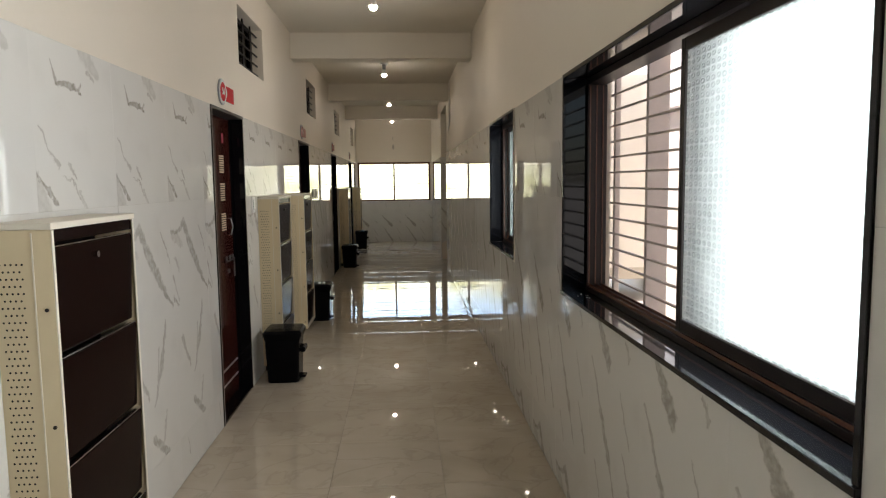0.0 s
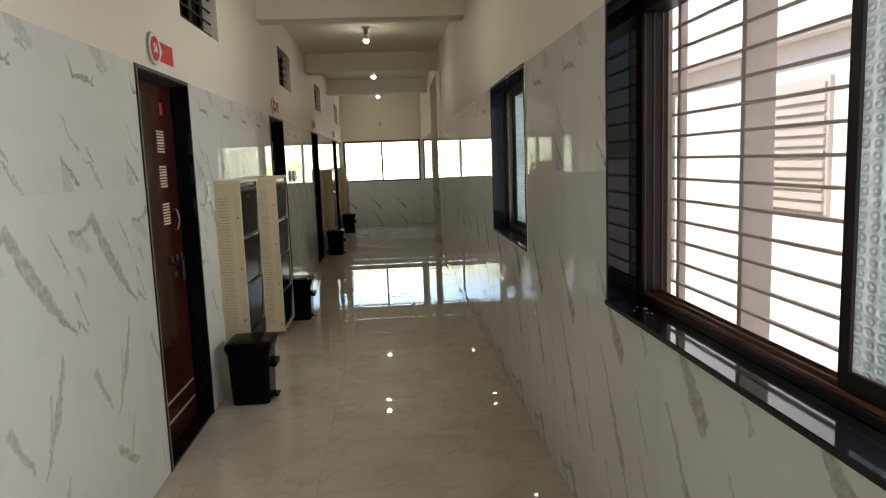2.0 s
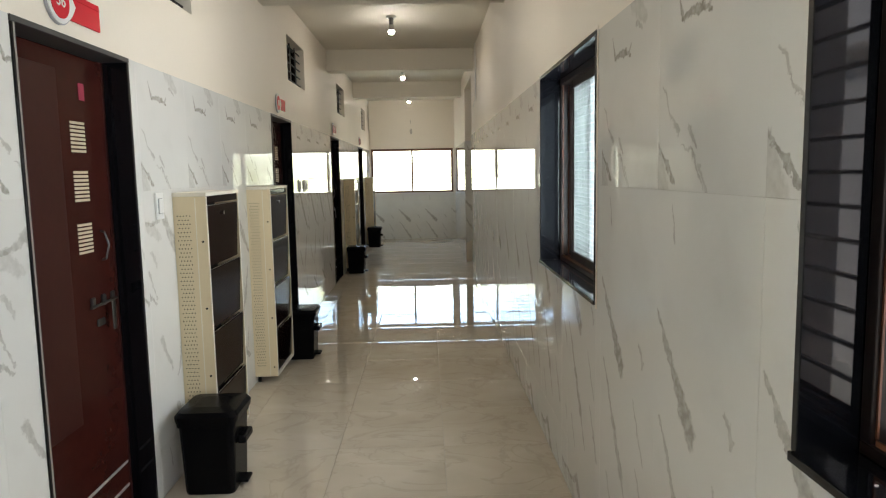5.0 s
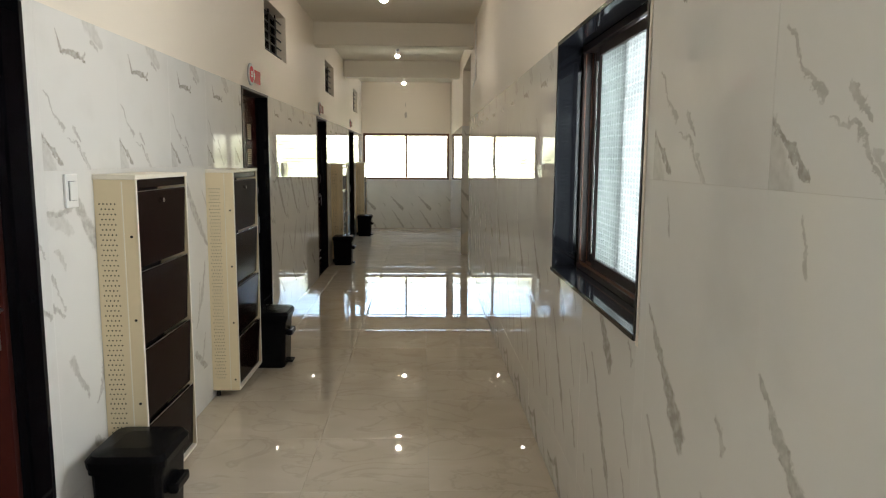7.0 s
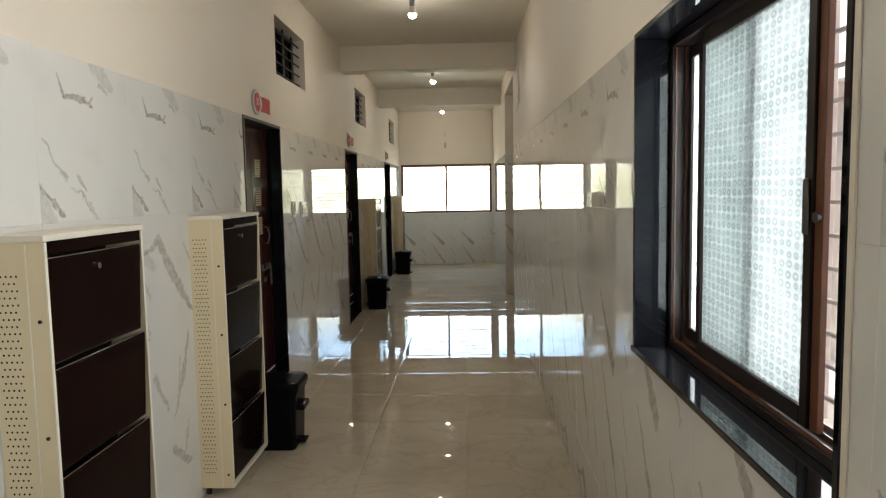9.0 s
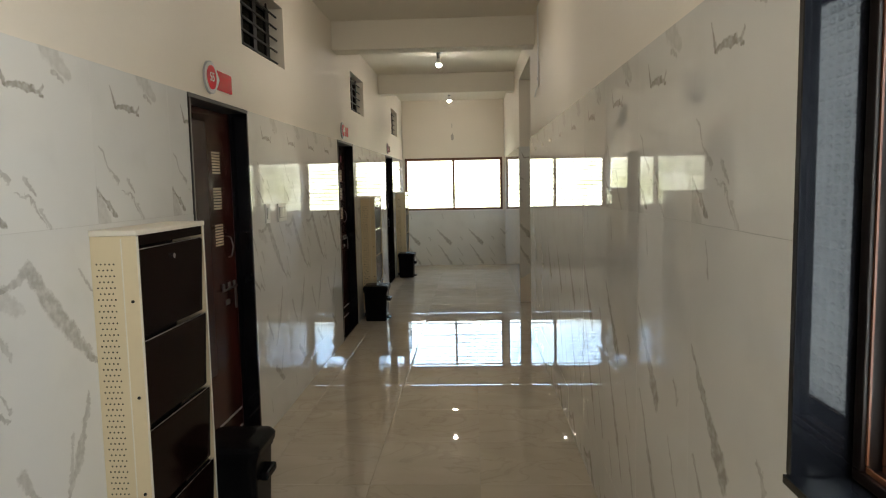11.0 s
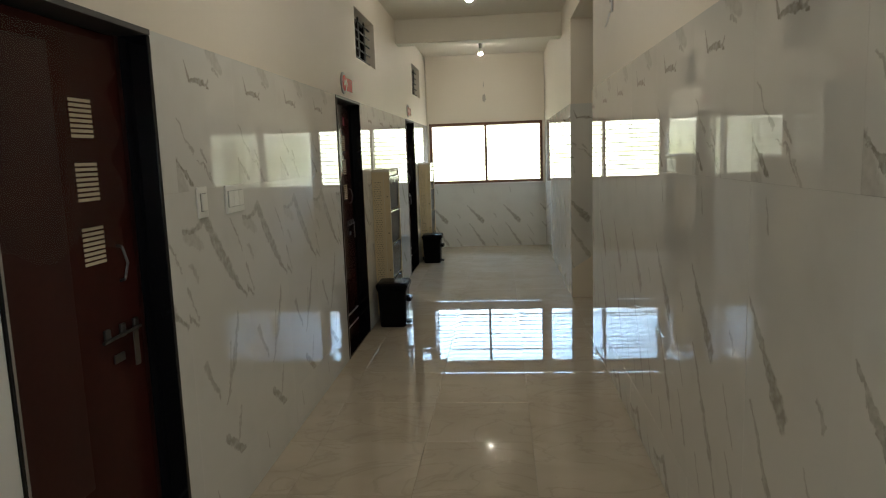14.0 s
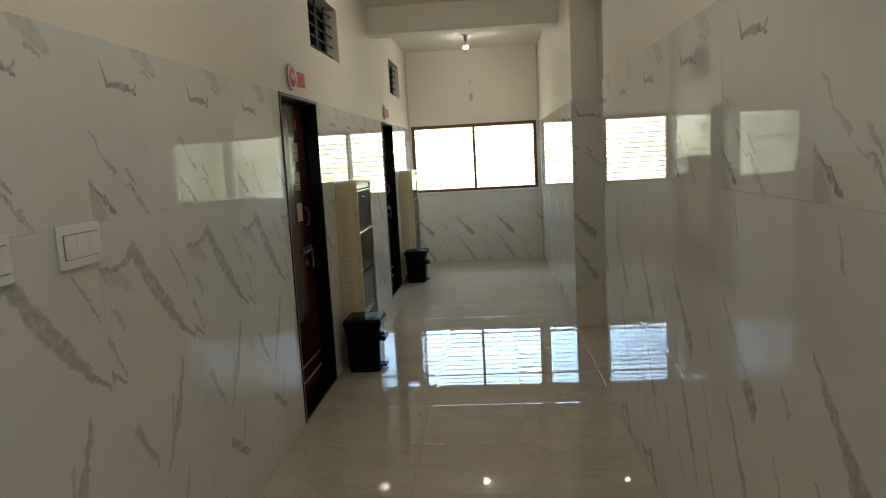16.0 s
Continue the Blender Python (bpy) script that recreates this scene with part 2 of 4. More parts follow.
def glowing_greenery():
    """Sky over trees, far outside the end window; its own glow stands in for daylight."""
    m = bpy.data.materials.new("glowing_greenery")
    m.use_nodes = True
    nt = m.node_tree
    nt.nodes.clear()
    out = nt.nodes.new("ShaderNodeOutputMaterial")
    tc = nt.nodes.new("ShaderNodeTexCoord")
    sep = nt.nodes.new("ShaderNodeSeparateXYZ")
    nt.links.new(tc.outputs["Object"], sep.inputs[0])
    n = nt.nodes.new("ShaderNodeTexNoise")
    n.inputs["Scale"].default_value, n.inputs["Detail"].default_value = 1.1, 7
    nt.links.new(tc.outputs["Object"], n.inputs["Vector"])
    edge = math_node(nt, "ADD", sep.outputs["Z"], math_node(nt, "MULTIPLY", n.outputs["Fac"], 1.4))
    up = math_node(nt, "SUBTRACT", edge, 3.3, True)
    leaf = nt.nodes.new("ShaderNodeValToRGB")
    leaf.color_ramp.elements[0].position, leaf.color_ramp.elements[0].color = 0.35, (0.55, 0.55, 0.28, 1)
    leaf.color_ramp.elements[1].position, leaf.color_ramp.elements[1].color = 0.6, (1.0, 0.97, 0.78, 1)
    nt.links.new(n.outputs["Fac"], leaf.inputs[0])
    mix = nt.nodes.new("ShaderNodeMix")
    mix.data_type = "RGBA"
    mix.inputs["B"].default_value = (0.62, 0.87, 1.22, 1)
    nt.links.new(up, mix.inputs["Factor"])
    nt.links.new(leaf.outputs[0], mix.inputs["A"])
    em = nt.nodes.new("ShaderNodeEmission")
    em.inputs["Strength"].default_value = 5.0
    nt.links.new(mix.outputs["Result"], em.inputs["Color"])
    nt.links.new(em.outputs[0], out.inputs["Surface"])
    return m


VEIN = (0.28, 0.255, 0.21)
UPPER = [
    (0.13, 0.49, 0.17, 0.43, 0.004, 0.008, 0.8), (0.17, 0.43, 0.27, 0.42, 0.008, 0.009, 0.9), (0.27, 0.42, 0.33, 0.41, 0.009, 0.006, 0.9),
    (0.32, 0.41, 0.34, 0.445, 0.007, 0.004, 0.7), (0.40, 0.49, 0.44, 0.47, 0.010, 0.006, 0.5), (0.37, 0.56, 0.47, 0.50, 0.035, 0.02, 0.33),
    (0.03, 0.27, 0.15, 0.145, 0.004, 0.006, 0.5), (0.17, 0.115, 0.24, 0.095, 0.003, 0.004, 0.6), (0.24, 0.095, 0.31, 0.0, 0.004, 0.003, 0.55), (0.22, 0.15, 0.27, 0.11, 0.008, 0.005, 0.6), (0.0, 0.12, 0.03, 0.0, 0.012, 0.05, 0.36),
    (0.0, 0.125, 0.12, 0.02, 0.004, 0.008, 0.85), (0.28, 0.06, 0.33, 0.0, 0.005, 0.006, 0.4),
]
LOWER = [
    (0.0, 1.05, 0.08, 1.04, 0.012, 0.012, 0.7), (0.08, 1.04, 0.20, 1.09, 0.010, 0.022, 0.55), (0.20, 1.09, 0.33, 0.93, 0.022, 0.032, 0.62),
    (0.33, 0.93, 0.48, 0.77, 0.032, 0.018, 0.62), (0.48, 0.77, 0.58, 0.69, 0.014, 0.008, 0.7), (0.04, 1.03, 0.16, 0.97, 0.03, 0.02, 0.3),
    (0.40, 0.87, 0.52, 0.73, 0.007, 0.005, 0.55), (0.47, 0.63, 0.38, 0.42, 0.008, 0.02, 0.55), (0.38, 0.42, 0.28, 0.28, 0.018, 0.006, 0.55),
    (0.36, 0.52, 0.33, 0.35, 0.008, 0.008, 0.4), (0.10, 0.50, 0.22, 0.32, 0.018, 0.008, 0.5), (0.26, 0.12, 0.42, 0.0, 0.024, 0.014, 0.65),
    (0.42, 0.2, 0.36, 0.05, 0.01, 0.006, 0.45), (0.05, 0.92, 0.10, 0.85, 0.01, 0.008, 0.4), (0.0, 0.72, 0.075, 0.665, 0.012, 0.005, 0.6),
    (0.46, 1.05, 0.53, 0.98, 0.007, 0.006, 0.5), (0.53, 0.97, 0.573, 0.904, 0.006, 0.004, 0.45), (0.005, 0.835, 0.084, 0.685, 0.007, 0.005, 0.55),
]
STREAKS = [
    (0.02, 0.86, 0.12, 0.75, 0.005, 0.012, 0.6), (0.12, 0.75, 0.26, 0.61, 0.014, 0.034, 0.75), (0.05, 0.56, 0.16, 0.40, 0.006, 0.012, 0.55),
    (0.16, 0.40, 0.28, 0.22, 0.013, 0.02, 0.6), (0.28, 0.22, 0.36, 0.08, 0.014, 0.004, 0.5), (0.40, 0.52, 0.50, 0.36, 0.004, 0.008, 0.45),
    (0.44, 0.30, 0.55, 0.12, 0.008, 0.012, 0.5), (0.45, 0.72, 0.50, 0.66, 0.006, 0.008, 0.5), (0.10, 0.15, 0.16, 0.03, 0.010, 0.006, 0.4),
    (0.12, 1.16, 0.14, 1.08, 0.005, 0.007, 0.5),
]
TILE_BASE = (0.74, 0.728, 0.685)
tile_upper = marble_tile("wall_tile_upper", TILE_BASE, UPPER, VEIN)
tile_lower = marble_tile("wall_tile_lower", TILE_BASE, LOWER, VEIN)
tile_streak = marble_tile("wall_tile_streaked", TILE_BASE, STREAKS, VEIN)
floor_tile = floor_marble()
cream_paint = material("cream_wall_paint", (0.78, 0.71, 0.60), rough=0.55, grain=0.03, spread=0.08, bump=0.06, bump_scale=140)
ceiling_paint = material("ceiling_paint", (0.76, 0.71, 0.61), rough=0.65, grain=0.03, spread=0.08, bump=0.05, bump_scale=120)
grout = material("grout", (0.42, 0.39, 0.34), rough=0.9, grain=0.2)
granite = material("black_granite", (0.006, 0.0065, 0.008), rough=0.05, spec=0.36, grain=1.0, grain_scale=260)
granite_edge = material("granite_edge", (0.045, 0.042, 0.038), rough=0.5, grain=0.6, grain_scale=120)
raw_edge = material("raw_granite_edge", (0.27, 0.24, 0.21), rough=0.7, grain=0.5, grain_scale=90)
aluminium = material("dark_bronze_aluminium", (0.014, 0.0095, 0.008), rough=0.3, grain=0.2, spec=0.25)
brown_frame = material("brown_aluminium", (0.13, 0.048, 0.022), rough=0.32, grain=0.2)
door_wood = material("mahogany_laminate", (0.040, 0.0095, 0.007), rough=0.2, spec=0.09, grain=0.35, grain_scale=18, spread=0.2)
door_edge = material("dark_laminate", (0.042, 0.013, 0.010), rough=0.3, spec=0.12, grain=0.3)
slat_cream = material("cream_inlay", (0.62, 0.52, 0.36), rough=0.5, grain=0.15)
strip_steel = material("pale_inlay_strip", (0.50, 0.47, 0.44), rough=0.35, metal=0.3)
chrome = material("chrome", (0.72, 0.72, 0.72), rough=0.14, metal=1.0)
steel_dark = material("worn_steel", (0.15, 0.145, 0.14), rough=0.3, metal=1.0, grain=0.3)
rack_cream = material("cream_powder_coat", (0.74, 0.62, 0.40), rough=0.42, grain=0.05, spread=0.06, bump=0.03, bump_scale=400)
rack_white = material("ivory_powder_coat", (0.78, 0.72, 0.60), rough=0.4, grain=0.04, spread=0.05)
rack_black = material("black_brown_enamel", (0.0085, 0.0034, 0.0026), rough=0.14, grain=0.15, spread=0.1, spec=0.04)
# Black for small parts, and for shade painted in the racks' interior and holes.
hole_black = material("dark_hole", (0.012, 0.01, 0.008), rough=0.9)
bin_black = material("black_plastic", (0.005, 0.005, 0.0055), rough=0.24, spec=0.06, grain=0.2, bump=0.03, bump_scale=300)
sign_red = material("red_acrylic", (0.62, 0.02, 0.035), rough=0.15, grain=0.05)
sticker_red = material("faded_red_print", (0.30, 0.02, 0.05), rough=0.6, grain=0.4, grain_scale=90)
sign_white = material("white_acrylic", (0.8, 0.78, 0.76), rough=0.2, grain=0.04)
sign_grey = material("grey_rim", (0.33, 0.33, 0.34), rough=0.3)
switch_white = material("white_plastic", (0.8, 0.79, 0.75), rough=0.3, grain=0.03)
switch_line = material("switch_gap", (0.16, 0.16, 0.15), rough=0.6)
vent_steel = material("black_painted_steel", (0.008, 0.006, 0.0055), rough=0.45, spec=0.2, grain=0.3, bump=0.1, bump_scale=120)
vent_glass = clear_glass("vent_glass", (0.26, 0.27, 0.26), 0.06)
grille_paint = material("beige_painted_steel", (0.56, 0.48, 0.43), rough=0.5, grain=0.15)
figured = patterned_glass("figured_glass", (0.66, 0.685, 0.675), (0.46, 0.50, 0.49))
# Dimmed and brightened copies of the same glass: pane brightness put into its colour.
figured_dimmed = patterned_glass("figured_glass_dimmed", (0.39, 0.405, 0.395), (0.205, 0.222, 0.218))
figured_brightened = patterned_glass("figured_glass_brightened", (0.80, 0.82, 0.81), (0.64, 0.67, 0.665))
end_glass = clear_glass("end_glass", (0.95, 0.97, 0.96), 0.05)
bulb_glow = glow("bulb_glow", (1.0, 0.91, 0.79), 200.0)
outer_wall = material("pale_pink_render", (0.84, 0.79, 0.765), rough=0.9, grain=0.12, spread=0.25, bump=0.3, bump_scale=30)
outer_dark = material("grey_shutter", (0.50, 0.45, 0.41), rough=0.8, grain=0.2)
ground_mat = material("pale_ground", (0.55, 0.52, 0.47), rough=0.95, grain=0.2, spread=0.25, bump=0.3)
film_mat = clear_glass("plastic_film", (0.90, 0.90, 0.90), 0.03)
dark_room = material("unlit_room_paint", (0.5, 0.48, 0.44), rough=0.9, spread=0.1)


# ---- building helpers ----


def add_box(bm, x0, x1, y0, y1, z0, z1, bevel=0.0):
    made = bmesh.ops.create_cube(bm, size=1.0, matrix=Matrix.Translation(((x0 + x1) / 2, (y0 + y1) / 2, (z0 + z1) / 2)) @ Matrix.Diagonal((x1 - x0, y1 - y0, z1 - z0, 1)))
    if bevel:
        edges = {e for v in made["verts"] for e in v.link_edges}
        bmesh.ops.bevel(bm, geom=list(edges), offset=bevel, segments=2, affect="EDGES", profile=0.5)
    return bm


def boxed(x0, x1, y0, y1, z0, z1, bevel=0.0):
    return add_box(bmesh.new(), x0, x1, y0, y1, z0, z1, bevel)


def add_rod(bm, a, b, r, sides=10, r2=None):
    a, b = Vector(a), Vector(b)
    d = b - a
    m = Matrix.Translation((a + b) / 2) @ d.to_track_quat("Z", "Y").to_matrix().to_4x4()
    bmesh.ops.create_cone(bm, cap_ends=True, segments=sides, radius1=r, radius2=r if r2 is None else r2, depth=d.length, matrix=m)
    return bm


def mesh_of(name, bm, mat, smooth=False):
    me = bpy.data.meshes.new(name)
    bm.to_mesh(me)
    bm.free()
    me.materials.append(mat)
    if smooth:
        for p in me.polygons:
            p.use_smooth = True
    return me


def part(name, bm, mat, parent, label="", smooth=False):
    ob = new(name, mesh_of(name, bm, mat, smooth))
    ob.parent = parent
    return tagged(ob, label)


def thing(name, label, category, m, group="", kind=""):
    ob = new(name)
    ob.matrix_basis = m
    return tagged(ob, label, category, group, kind)


def solid(name, bm, mat, label, category, kind="structure"):
    return tagged(new(name, mesh_of(name, bm, mat)), label, category, "", kind)


def slab_with_holes(u0, u1, v0, v1, thick, holes):
    """A slab in the local xy plane, its front at z = 0 and its back at z = -thick, with rectangular openings through it."""
    us = sorted({u0, u1, *[min(max(h[i], u0), u1) for h in holes for i in (0, 1)]})
    vs = sorted({v0, v1, *[min(max(h[i], v0), v1) for h in holes for i in (2, 3)]})
    full = {}
    for i in range(len(us) - 1):
        for j in range(len(vs) - 1):
            cu, cv = (us[i] + us[i + 1]) / 2, (vs[j] + vs[j + 1]) / 2
            full[i, j] = not any(h[0] < cu < h[1] and h[2] < cv < h[3] for h in holes)
    bm = bmesh.new()
    pool = {}

    def vert(i, j, k):
        if (i, j, k) not in pool:
            pool[i, j, k] = bm.verts.new((us[i], vs[j], -thick * k))
        return pool[i, j, k]

    for (i, j), f in full.items():
        if not f:
            continue
        bm.faces.new([vert(i, j, 0), vert(i + 1, j, 0), vert(i + 1, j + 1, 0), vert(i, j + 1, 0)])
        bm.faces.new([vert(i, j + 1, 1), vert(i + 1, j + 1, 1), vert(i + 1, j, 1), vert(i, j, 1)])
        for di, dj, a, b in ((-1, 0, (0, 1), (0, 0)), (1, 0, (1, 0), (1, 1)), (0, -1, (0, 0), (1, 0)), (0, 1, (1, 1), (0, 1))):
            if not full.get((i + di, j + dj), False):
                p, q = (i + a[0], j + a[1]), (i + b[0], j + b[1])
                bm.faces.new([vert(*p, 0), vert(*p, 1), vert(*q, 1), vert(*q, 0)])
    bmesh.ops.recalc_face_normals(bm, faces=bm.faces)
    return bm


def frame_of(origin, u, v):
    """The pose whose x runs along u and whose y runs along v."""
    u, v = Vector(u), Vector(v)
    n = u.cross(v)
    m = Matrix((u, v, n)).transposed().to_4x4()
    m.translation = origin
    return m


LEFT = frame_of((XL, 0, 0), (0, 1, 0), (0, 0, 1))
RIGHT = frame_of((XR, 0, 0), (0, -1, 0), (0, 0, 1))
END = frame_of((0, Y1, 0), (1, 0, 0), (0, 0, 1))
BACK = frame_of((0, Y0, 0), (-1, 0, 0), (0, 0, 1))
T = 0.008

# ---- setting ----
left_holes = [(a, b, -1, DADO) for a, b in DOORS] + [(a, b, *VENT_Z) for a, b in VENTS]
right_holes = [(-b, -a, *WIN_Z) for a, b in (WIN_1, WIN_2)] + [(-PASSAGE[1], -PASSAGE[0], -1, BEAM_Z)]
end_holes = [(*END_WIN, *END_Z)]


def wall(name, m, u0, u1, holes, label, thick=0.22):
    ob = solid(name, slab_with_holes(u0, u1, 0.0, CEIL_Z, thick, holes), cream_paint, label, "wall")
    ob.matrix_basis = m @ Matrix.Translation((0, 0, -T))
    return ob


wall_left = wall("wall_west", LEFT, Y0, Y1 + 0.3, left_holes, "cream painted corridor wall over a marble-look tile dado")
wall_right = wall("wall_east", RIGHT, -Y1 - 0.3, -Y0, right_holes, "cream painted corridor wall with two granite-lined windows")
wall_end = wall("wall_north", END, XL, XR, end_holes, "cream painted end wall with a wide window")
wall_back = wall("wall_south", BACK, -XR, -XL, [], "plain cream painted wall closing the corridor")
floor = solid("floor", boxed(-3.8, 1.14, Y0 - 0.3, Y1 + 0.3, -0.2, -T), grout, "polished beige marble-look tiled floor", "floor")
ceiling = solid("ceiling", boxed(-3.8, 1.14, Y0 - 0.3, Y1 + 0.3, CEIL_Z, CEIL_Z + 0.18), ceiling_paint, "plain cream painted ceiling", "ceiling")
for y in (7.75, 11.47, 14.68):
    solid("beam", boxed(XL - T + 0.001, XR + T - 0.001, y, y + 0.24, BEAM_Z, CEIL_Z, 0.006), ceiling_paint, "cream painted concrete ceiling beam", "beam")
# unlit rooms behind the doors: an unseen shell added to keep the sky out
solid("shell_wall", boxed(-3.8, -3.6, Y0, Y1 + 0.3, -0.1, CEIL_Z), dark_room, "unseen wall added behind the ventilators to keep sky light out", "wall")
for y in (Y0 - 0.25, 7.2, 10.9, 14.5, Y1 + 0.05):
    solid("shell_partition", boxed(-3.6, XL - 0.23, y, y + 0.15, -0.1, CEIL_Z), dark_room, "unseen partition added behind the doors to keep sky light out", "wall")
# side passage past the east wall
solid("passage_wall", boxed(XR + 0.229, 4.2, PASSAGE[0] - 0.2, PASSAGE[0], 0, CEIL_Z), cream_paint, "cream painted wall of the side passage", "wall")
solid("passage_wall", boxed(XR + 0.229, 4.2, PASSAGE[1] + T, PASSAGE[1] + 0.2, 0, CEIL_Z), cream_paint, "cream painted wall of the side passage", "wall")
solid("passage_wall", boxed(4.2, 4.4, PASSAGE[0] - 0.2, PASSAGE[1] + 0.2, 0, CEIL_Z), cream_paint, "cream painted wall closing the side passage", "wall")
solid("passage_floor", boxed(1.142, 4.4, PASSAGE[0] - 0.2, PASSAGE[1] + 0.2, -0.2, 0.0), floor_tile, "polished beige floor of the side passage", "floor")
solid("ceiling", boxed(1.142, 4.4, PASSAGE[0] - 0.2, PASSAGE[1] + 0.2, CEIL_Z, CEIL_Z + 0.18), ceiling_paint, "plain cream painted ceiling of the side passage", "ceiling")

# outside
solid("ground", boxed(1.16, 400, -400, 400, -0.9, -0.6), ground_mat, "pale dry ground outside the building", "ground")
# Emissive sheet: it glows by itself and lights the corridor's far end.
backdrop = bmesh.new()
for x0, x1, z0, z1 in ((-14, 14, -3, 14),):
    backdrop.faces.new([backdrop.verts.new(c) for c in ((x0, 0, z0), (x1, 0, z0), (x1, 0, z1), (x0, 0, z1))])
ob = solid("backdrop", backdrop, glowing_greenery(), "self-glowing backdrop of sky over trees outside the end window", "backdrop")
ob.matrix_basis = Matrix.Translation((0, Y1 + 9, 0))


def neighbour():
    b = thing("neighbouring_building", "sunlit pale pink rendered building beyond the windows", "building", pose(4.7, 0, -0.6))
    part("wall", boxed(0, 0.3, -6, 24, 0, 7.5), outer_wall, b)
    part("roof", boxed(-0.25, 0.6, -6.2, 24.2, 7.5, 7.7, 0.02), outer_wall, b, "flat concrete roof slab")
    for y in (7.95,):
        w = part("window", boxed(-0.05, 0.02, y, y + 1.15, 1.38, 2.82, 0.006), outer_dark, b, "grey shuttered window")
        for k in range(12):
            part("slat", boxed(-0.08, -0.052, y + 0.04, y + 1.11, 1.42 + k * 0.115, 1.49 + k * 0.115), outer_dark, w)
    part("ledge", boxed(-0.22, -0.002, -6, 24, 3.25, 3.4, 0.01), outer_wall, b, "projecting concrete ledge")
    return b


neighbour()

# ---- windows ----


def granite_lining(name, m, u0, u1, v0, v1, deep, parent_label):
    """Black granite slabs lining a window's opening; local x along the wall, y up, z out of the wall."""
    w = thing(name, parent_label, "window", m, "", "structure")
    t = 0.018
    part("window_sill", boxed(u0, u1, v0, v0 + t, -deep, 0.012, 0.002), granite, w, "polished black granite sill")
    part("lintel_lining", boxed(u0, u1, v1 - t, v1, -deep, 0.006, 0.002), granite, w, "polished black granite slab")
    for a, b in ((u0, u0 + t), (u1 - t, u1)):
        part("jamb_lining", boxed(a, b, v0 + t + 0.001, v1 - t - 0.001, -deep, 0.006, 0.002), granite, w, "polished black granite slab")
    return w


def sliding_window(name, m, u0, u1, v0, v1, label, panels):
    """panels: (u0, u1, track, the side on which a latch sits or '', glass)."""
    w = granite_lining(name, m, u0, u1, v0, v1, 0.20, label)
    a, b, c, d = u0 + 0.019, u1 - 0.019, v0 + 0.019, v1 - 0.019
    z1, z0 = -0.105, -0.195
    for nm, box in (("frame_bottom", (a, b, c, c + 0.022, z0, z1)), ("frame_top", (a, b, d - 0.03, d, z0, z1)), ("frame_side", (a, a + 0.028, c + 0.023, d - 0.031, z0, z1)), ("frame_side", (b - 0.028, b, c + 0.023, d - 0.031, z0, z1))):
        part(nm, boxed(*box, 0.002), aluminium, w, "dark bronze aluminium track")
    for k in range(3):
        zz = z1 - 0.008 - k * 0.03
        part("track_rail", boxed(a + 0.03, b - 0.03, c + 0.0225, c + 0.034, zz - 0.003, zz, 0.0008), brown_frame, w)
        for uu in (a + 0.0285, b - 0.0335):
            part("side_rail", boxed(uu, uu + 0.005, c + 0.036, d - 0.034, zz - 0.004, zz), brown_frame, w, "brown aluminium rail")
    for p0, p1, track, latch, glass in panels:
        zf = z1 - 0.012 - track * 0.03
        zb = zf - 0.022
        s = part("sash", add_box(add_box(boxed(p0, p0 + 0.032, c + 0.036, d - 0.036, zb, zf, 0.002), p1 - 0.032, p1, c + 0.036, d - 0.036, zb, zf, 0.002), p0 + 0.033, p1 - 0.033, c + 0.036, c + 0.075, zb, zf, 0.002), aluminium, w, "dark bronze sliding sash")
        add = boxed(p0 + 0.033, p1 - 0.033, d - 0.075, d - 0.036, zb, zf, 0.002)
        part("top_rail", add, aluminium, s)
        g = part("pane", boxed(p0 + 0.032, p1 - 0.032, c + 0.075, d - 0.075, (zb + zf) / 2 - 0.0025, (zb + zf) / 2 + 0.0025), glass, s, "figured obscure glass pane")
        g.visible_shadow = False
        if latch:
            uu = p0 + 0.016 if latch == "low" else p1 - 0.016
            part("latch", boxed(uu - 0.011, uu + 0.011, 1.42, 1.53, zf + 0.0005, zf + 0.007, 0.003), steel_dark, s, "recessed metal latch")
            part("stile_edge", boxed(p1 + 0.0005, p1 + 0.030, c + 0.036, d - 0.036, zb + 0.002, zf - 0.006, 0.002), brown_frame, s, "brown aluminium edge of the stile")
            part("catch", add_rod(bmesh.new(), (p1 + 0.016, 1.455, zf - 0.006), (p1 + 0.016, 1.455, zf + 0.002), 0.011, 14), steel_dark, s, "round metal catch")
    return w


def steel_grille(name, m, u0, u1, v0, v1, posts, label, half=0.0045):
    g = thing(name, label, "grille", m)
    for k in range(14):
        v = v0 + 0.073 + k * 0.0718
        part("bar", boxed(u0 - 0.03, u1 + 0.03, v - half, v + half, -0.006, 0.006, 0.0015), grille_paint, g)
    for u in posts:
        deep = 0.022 if min(u - u0, u1 - u) < 0.12 else 0.085
        part("post", boxed(u - 0.012, u + 0.012, v0 - 0.03, v1 + 0.03, -deep, 0.004, 0.003), grille_paint, g, "deep flat upright")
    return g


window_one = sliding_window("window_1", RIGHT, -WIN_1[1], -WIN_1[0], *WIN_Z, "wide sliding window, half open, lined in black granite", [(-2.47, -1.46, 0, "", figured), (-2.40, -1.425, 1, "", figured)])
window_two = sliding_window("window_2", RIGHT, -WIN_2[1], -WIN_2[0], *WIN_Z, "sliding window with obscure glass, nearly closed, in black granite", [(-5.95, -5.29, 0, "high", figured_dimmed), (-6.135, -5.585, 1, "", figured_brightened)])
